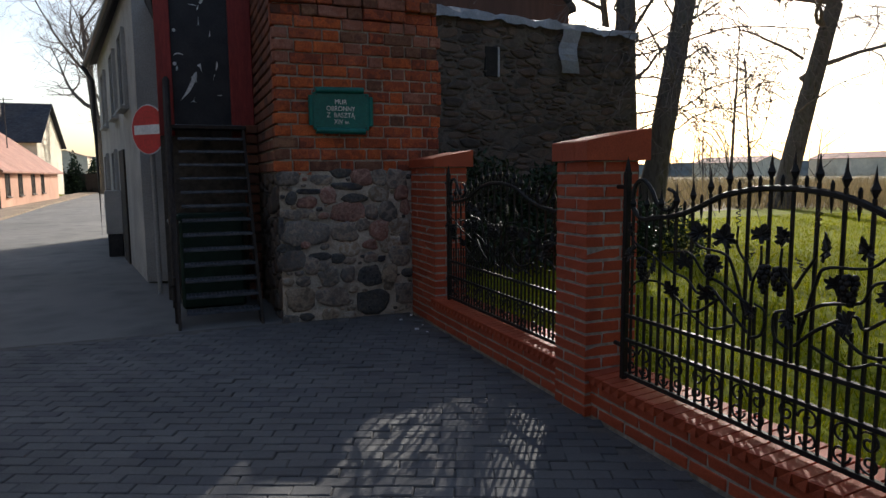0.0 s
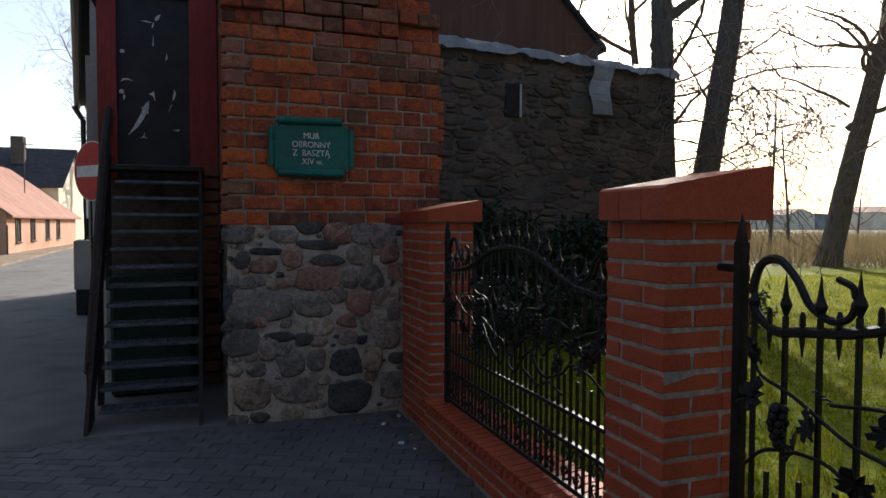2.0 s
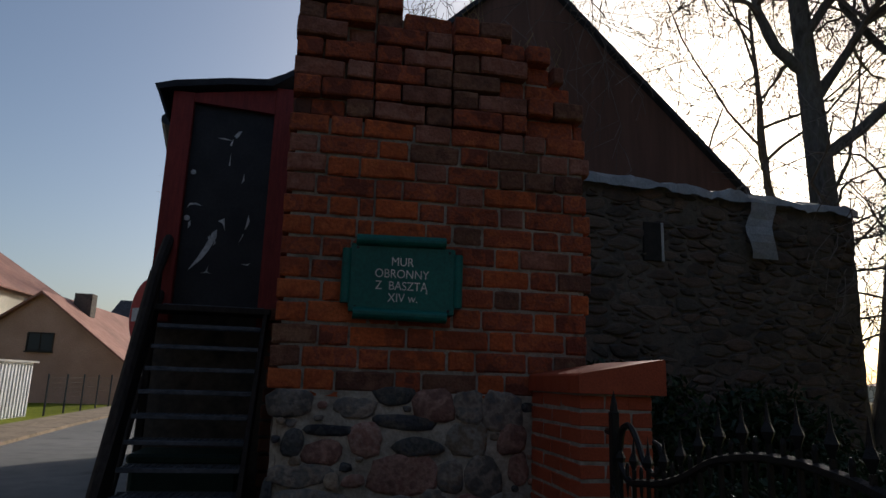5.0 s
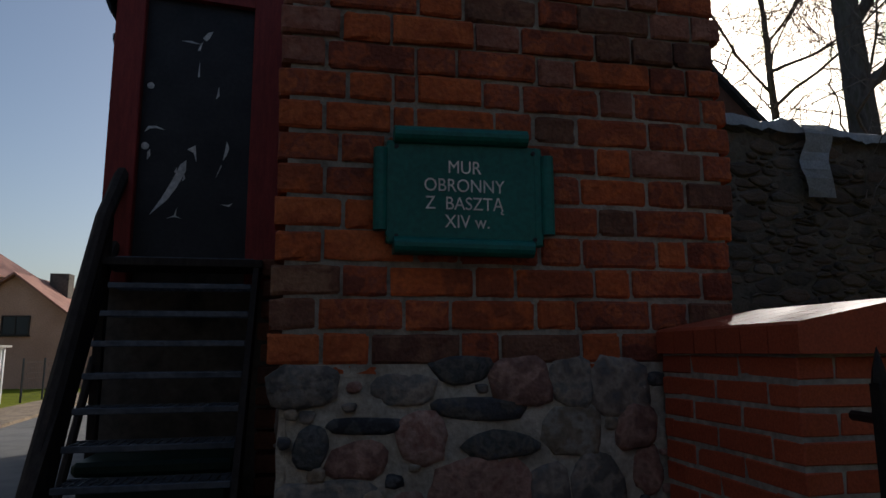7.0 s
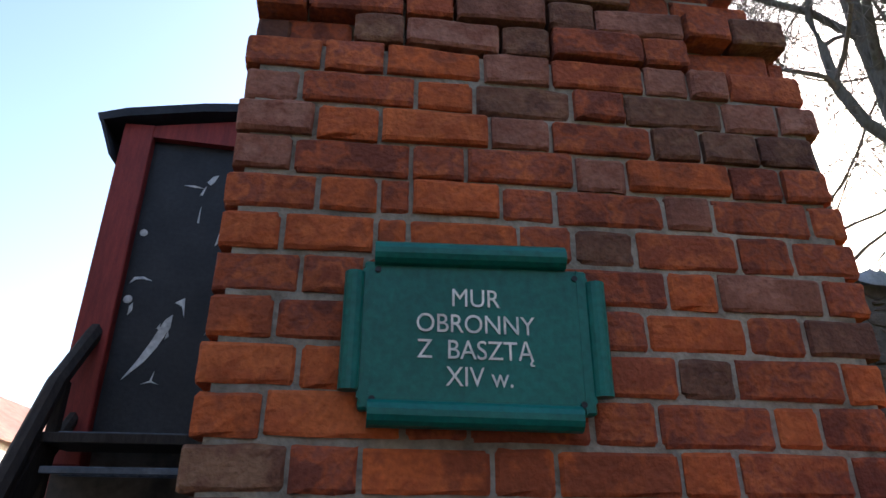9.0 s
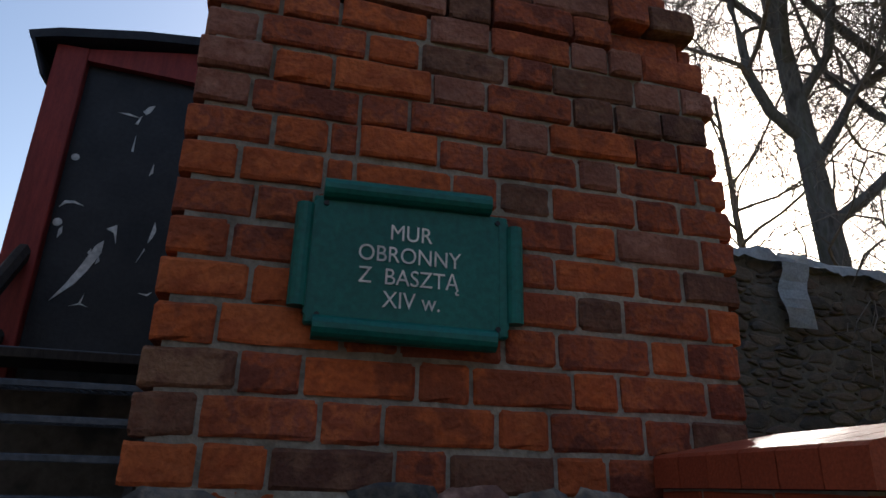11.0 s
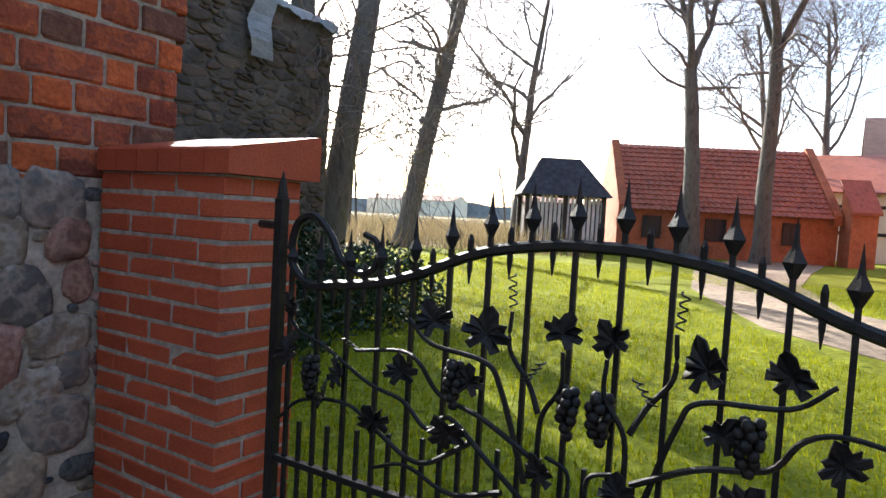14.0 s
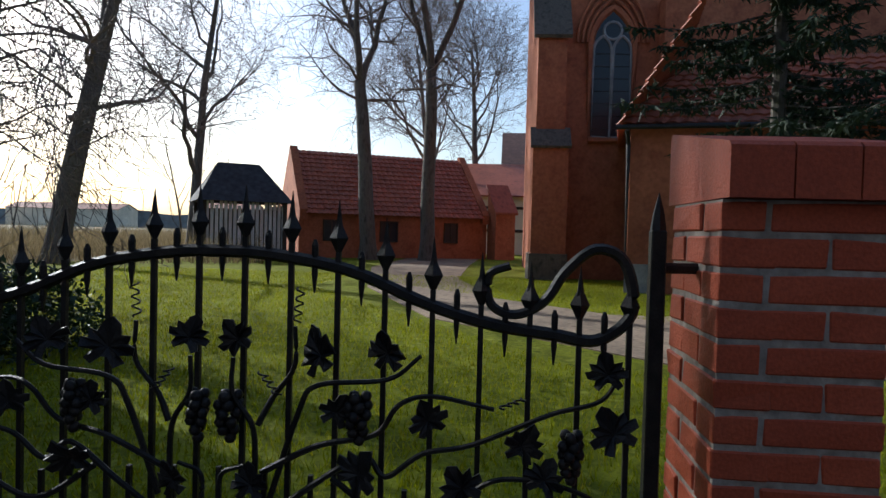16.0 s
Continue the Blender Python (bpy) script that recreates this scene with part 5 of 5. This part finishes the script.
# ---- trees ----
def tree(name, base, height, r0, seed, label, lean=(0, 0), fork=.45, spread=.75, droop=0.0, counts=(12, 9, 8, 6), limbs=None, split=0):
    r = random.Random(seed)
    t_ = thing(name, base, label, "tree", "bare trees")
    big, small = Geo(), Geo()

    def grow(p, d, length, rad, lev):
        n = (9, 8, 7, 5, 3)[lev]
        pts, rads = [Vector(p)], [rad]
        dd = Vector(d).normalized()
        for i in range(n):
            wob = (.03, .17, .26, .32, .4)[lev]
            dd = (dd + Vector((r.gauss(0, wob), r.gauss(0, wob), r.gauss(0, wob * .7) + (.10 if lev in (1, 2) else 0) - (droop if lev >= 2 else 0)))).normalized()
            pts.append(pts[-1] + dd * length / n)
            rads.append(rad * (1 - .8 * (i + 1) / n) if lev else rad * (1 - .72 * ((i + 1) / n) ** 1.2))
        if lev == 0:
            rads[0] *= 1.35
        if lev == 0 and split:
            rads = [rad * (1.3 if i == 0 else 1 - .3 * i / n) for i in range(n + 1)]
        (big if lev <= 1 else small).tube(pts, [max(q_, .007) for q_ in rads], (10, 7, 5, 3, 3)[lev], close=False)
        if lev >= len(counts):
            return
        if lev == 0 and split:
            for c_ in range(split):
                a = 6.283 * (c_ + r.uniform(.2, .6)) / split
                tilt = r.uniform(.22, .42) * spread / .75
                grow(pts[-1] - dd * .15 * c_, dd + Vector((math.cos(a), math.sin(a), 0)) * tilt, height * (1 - fork) * r.uniform(.8, 1.1), rads[-1] * r.uniform(.6, .8), 1)
            for c_ in range(4):
                a = r.uniform(0, 6.283)
                grow(pts[-1 - c_ // 2], Vector((math.cos(a), math.sin(a), r.uniform(.1, .5))), height * .22, rads[-1] * .3, 2)
            return
        for c_ in range(counts[lev]):
            f = (fork + (1 - fork) * ((c_ + r.random() * .8) / counts[lev])) if lev == 0 else .2 + .8 * r.random()
            i = min(n - 1, int(f * n))
            at_ = pts[i].lerp(pts[i + 1], f * n - i)
            ax = (pts[i + 1] - pts[i]).normalized()
            side = ax.orthogonal().normalized()
            side.rotate(Matrix.Rotation(r.uniform(0, 6.283), 3, ax))
            nd = ax * r.uniform(.45, .9) + side * r.uniform(.6, 1.0) * spread / .75
            grow(at_, nd, length * (r.uniform(.38, .55) if lev == 0 else r.uniform(.42, .62)), max(rads[i] * r.uniform(.4, .6), .006), lev + 1)

    grow(base, (lean[0], lean[1], 1), height * (fork if split else 1), r0, 0)
    if limbs:
        for zf, d, L, rr in limbs:
            p = Vector(base) + Vector((lean[0], lean[1], 1)) * height * zf
            grow(p, d, L, rr, 2)
    big.ob("trunk", BARK, t_, smooth=True, normals=False)
    small.ob("crown", TWIG, t_, normals=False)
    return t_


BOUGHS = [(.15, (1, -.4, .3), 3.4, .026), (.18, (.5, -1, .3), 3.2, .026), (.22, (-.6, -.8, .35), 3.6, .03), (.25, (.2, -1, .4), 3.8, .03), (.28, (1, -.7, .4), 3.6, .03), (.2, (-1, -.2, .4), 3, .026), (.24, (.8, .6, .3), 3.6, .026), (.31, (-1, -.5, .5), 4, .034), (.3, (-.2, -1, .2), 4, .03)]
tree("bare_tree", (10.55, 13.6, -.05), 17, .3, 21, "tall bare tree rising behind the old wall end", (.0, .02), .36, .8, .2, limbs=BOUGHS)
tree("bare_tree", (10.95, 13.4, -.05), 17, .31, 22, "thick bare tree leaning beside the old wall", (.17, .0), .36, .8, .2, limbs=BOUGHS)
tree("bare_tree", (16.3, 22, -.2), 16, .2, 30, "slim bare tree behind the old wall", (.0, .0), .25, .8, .12)
tree("bare_tree", (23.6, 20.4, -.3), 21, .46, 23, "large bare tree at the lawn's far edge", (.13, -.02), .42, .8, .1, limbs=[(.2, (-.4, -.8, .3), 4, .05), (.27, (1, -.6, .9), 6, .13), (.31, (-.7, .5, .6), 5, .07)], split=2, counts=(8, 7, 6, 4))
tree("bare_tree", (34.6, 20.4, -.3), 16, .3, 24, "bare tree rising behind the timber belfry", (-.02, 0), .25, .8, .03)
tree("bare_tree", (33.4, 10.6, -.05), 19, .42, 25, "pollarded bare tree in front of the brick shed", (.01, -.02), .48, .85, .06, split=3, counts=(12, 10, 8, 6))
tree("bare_tree", (34.2, 7.7, -.05), 21, .4, 26, "tall bare birch in front of the brick shed", (-.0, .01), .47, .7, .2, split=3, counts=(12, 10, 8, 6))
tree("bare_tree", (52, 9.5, -.05), 16, .3, 27, "bare tree behind the brick shed", (0, 0), .35, .6)
tree("bare_tree", (55, 5.8, -.05), 17, .35, 28, "bare tree beside the distant houses", (.03, 0), .4, .6)
tree("bare_tree", (-6.6, 72, -.05), 17, .5, 29, "large bare tree at the end of the street", (.0, 0), .22, .85, counts=(13, 9, 7, 4))
for i in range(12):
    tree("bare_sapling", (rnd.uniform(20, 60), rnd.uniform(22, 60), -.5), rnd.uniform(5, 9), .09, 60 + i, "thin bare sapling in the wet meadow", (0, 0), .2, .7, 0, (6, 5, 4))


def clump(name, mat, c, size, n, leaf, label, category, seed, conic=False):
    """A bush or conifer of many small leaves with an uneven outline."""
    r = random.Random(seed)
    t_ = thing(name, c, label, category)
    G = Geo()
    for i in range(n):
        while True:
            p = Vector((r.uniform(-1, 1), r.uniform(-1, 1), r.uniform(0, 1)))
            lim = (1 - p.z) * .9 + .12 if conic else math.sqrt(max(0, 1 - p.z ** 2)) * .8 + .2
            if math.hypot(p.x, p.y) < lim * (1 + .35 * noise.noise(p * 3 + Vector(c))):
                break
        o = Vector(c) + Vector((p.x * size[0], p.y * size[1], .05 + p.z * size[2]))
        a, b = Vector((r.gauss(0, 1), r.gauss(0, 1), r.gauss(0, 1))).normalized(), Vector((r.gauss(0, 1), r.gauss(0, 1), r.gauss(0, 1))).normalized()
        k = leaf * r.uniform(.6, 1.3)
        G.add([o, o + a * k * .6 + b * k * .3, o + a * k * 1.3, o + a * k * .6 - b * k * .3], [(0, 1, 2, 3)])
    G.ob("foliage", mat, t_, normals=False)
    s = Geo()
    for i in range(7):
        d = Vector((r.uniform(-.6, .6) * size[0], r.uniform(-.6, .6) * size[1], size[2] * .75))
        s.tube([Vector(c), Vector(c) + d * .5 + Vector((0, 0, .1)), Vector(c) + d], [.03, .02, .008], 5)
    s.ob("stems", BARK, t_, normals=False)
    return t_


clump("evergreen_bush", LEAF_DARK, (7.9, 10.0, 0), (1.5, 1.1, 1.0), 6000, .08, "low dark evergreen bush by the old wall", "bush", 31)
clump("evergreen_bush", LEAF_DARK, (5.2, 9.6, 0), (1.6, 1.0, .8), 5000, .08, "low dark evergreen bush by the old wall", "bush", 32)
clump("ivy_bush", LEAF_DARK, (4.7, 10.75, 0), (1.8, .5, 1.9), 9000, .09, "dark ivy bush climbing the foot of the old wall", "bush", 47)
clump("ivy_bush", LEAF_DARK, (7.0, 11.05, 0), (1.4, .5, 1.7), 7000, .09, "dark ivy bush climbing the foot of the old wall", "bush", 48)
for i, x in enumerate((-9.6, -8.2, -6.9, -5.2)):
    clump("dark_conifer", NEEDLE, (x - 3, 75 + i, 0), (1.1, 1.1, 4.2 - .5 * (i % 2)), 2500, .25, "dark pointed conifer at the end of the street", "conifer", 33 + i, True)
clump("blossoming_bush", YELLOW, (-14, 70, 0), (2.6, 2, 3.2), 2500, .22, "yellow flowering bush at the end of the street", "bush", 41)
hedge = setting(Geo().box((-14, 77, 0), (-2, 78, 2.0)).ob("street_end_fence", DARK_WOOD), "dark board fence closing the street", "fence")

# spruce beside the annex
spruce = thing("spruce", (11.6, -.1, 0), "dark spruce with drooping branches before the annex", "spruce")
Geo().tube([(11.6, -.1, 0), (11.6, -.1, 5), (11.62, -.11, 13)], [.13, .1, .02], 8).ob("trunk", BARK, spruce, normals=False)
G, br = Geo(), Geo()
rs = random.Random(5)
for i in range(170):
    zz = 3.1 + 9.5 * i / 170
    a, L = rs.uniform(0, 6.283), (2.7 - .2 * (zz - 3)) * rs.uniform(.6, 1.05)
    pts = [Vector((11.6, -.1, zz)) + Vector((math.cos(a), math.sin(a), 0)) * L * f + Vector((0, 0, -.5 * f * L * .6 + .25 * f * f * L)) for f in (0, .3, .6, 1)]
    br.tube(pts, [.025, .018, .012, .004], 4, close=False)
    for k in range(150):
        f = rs.random() ** .7
        j = min(2, int(f * 3))
        o = pts[j].lerp(pts[j + 1], f * 3 - j)
        d = Vector((rs.gauss(0, 1), rs.gauss(0, 1), rs.gauss(-.7, .6))).normalized()
        s = Vector((rs.gauss(0, 1), rs.gauss(0, 1), rs.gauss(0, 1))).normalized() * .012
        ln = rs.uniform(.1, .28)
        G.add([o - s, o + s, o + d * ln], [(0, 1, 2)])
        G.add([o + d * ln * .4 - s.cross(d) * 3, o + d * ln * .4 + s.cross(d) * 3, o + d * ln * 1.1], [(0, 1, 2)])
tagged(br.ob("branch_mass", BARK, spruce, normals=False), kind="stuff")
G.ob("needles", NEEDLE, spruce, normals=False)

# ---- far distance ----
q = Geo()
n = 240
for i in range(n + 1):
    a = radians(-60 + 210 * i / n)
    d = 420
    h = 7 + 6 * abs(noise.noise((i * .11, 0, 0))) + 2.0 * noise.noise((i * .9, 3, 0)) + (6 if a > 1.5 else 0)
    q.v += [(d * math.cos(a), d * math.sin(a), -3), (d * math.cos(a), d * math.sin(a), h)]
q.f = [(2 * i, 2 * i + 2, 2 * i + 3, 2 * i + 1) for i in range(n)]
setting(q.ob("backdrop", HAZE, normals=False), "wooded ridge on the horizon, haze painted into its colour", "backdrop")
for i, (x, y, w, h) in enumerate(((210, 130, 40, 6), (240, 95, 25, 8), (180, 165, 30, 5), (-60, 240, 16, 9), (-38, 230, 12, 8))):
    house("distant_building", x, y, x + 12, y + w, h, h + 2, "y", CREAM_WALL, BROWN_TILE, "pale building far off across the meadow", .3)

# crumbs of plaster by the pillar
for i in range(5):
    x, y, s = rnd.uniform(2.2, 2.4), rnd.uniform(5.9, 6.8), rnd.uniform(.008, .022)
    t_ = thing("plaster_crumb", (x, y, .015), "small pale plaster crumb on the paving", "crumb", "plaster crumbs")
    Geo().box((x - s, y - s * .7, .012), (x + s, y + s * .7, .012 + s), s * .3, Matrix.Rotation(rnd.uniform(0, 3), 3, "Z")).ob("lump", WHITE, t_)

# ---- street pavers, last ----
paving = setting(Geo().box((-3.0, .8, -.04), (2.44, 7.0, .004)).ob("paving_bed", SAND), "sand bed of the block-paved forecourt", "pavement")
PAVES = [brick_mesh("paver", .196, .096, .05, .006, PAVER, 80 + i) for i in range(3)]
q = Geo()
cnt = 0
ca, sa = math.cos(radians(-24)), math.sin(radians(-24))
for j in range(-60, 110):
    for i in range(-40, 60):
        u, v = i * .2 + (.1 if j % 2 else 0), j * .1
        x, y = u * ca - v * sa, u * sa + v * ca
        if not (-2.9 < x < 2.36 and .9 < y < 6.85):
            continue
        h = rnd.gauss(0, .0022)
        if .2 < x < 2.2 and 2.9 < y < 5.2 and cnt < 300:
            cnt += 1
            piece("paver", PAVES[cnt % 3], (x, y, -.008 + h), paving, (rnd.gauss(0, .008), rnd.gauss(0, .006), radians(-24)))
        else:
            q.box((x - .098, y - .048, -.03), (x + .098, y + .048, .017 + h), .005, Matrix.Rotation(radians(-24), 3, "Z"))
tagged(q.ob("pavers", PAVER_STUFF, paving, normals=False), kind="stuff")
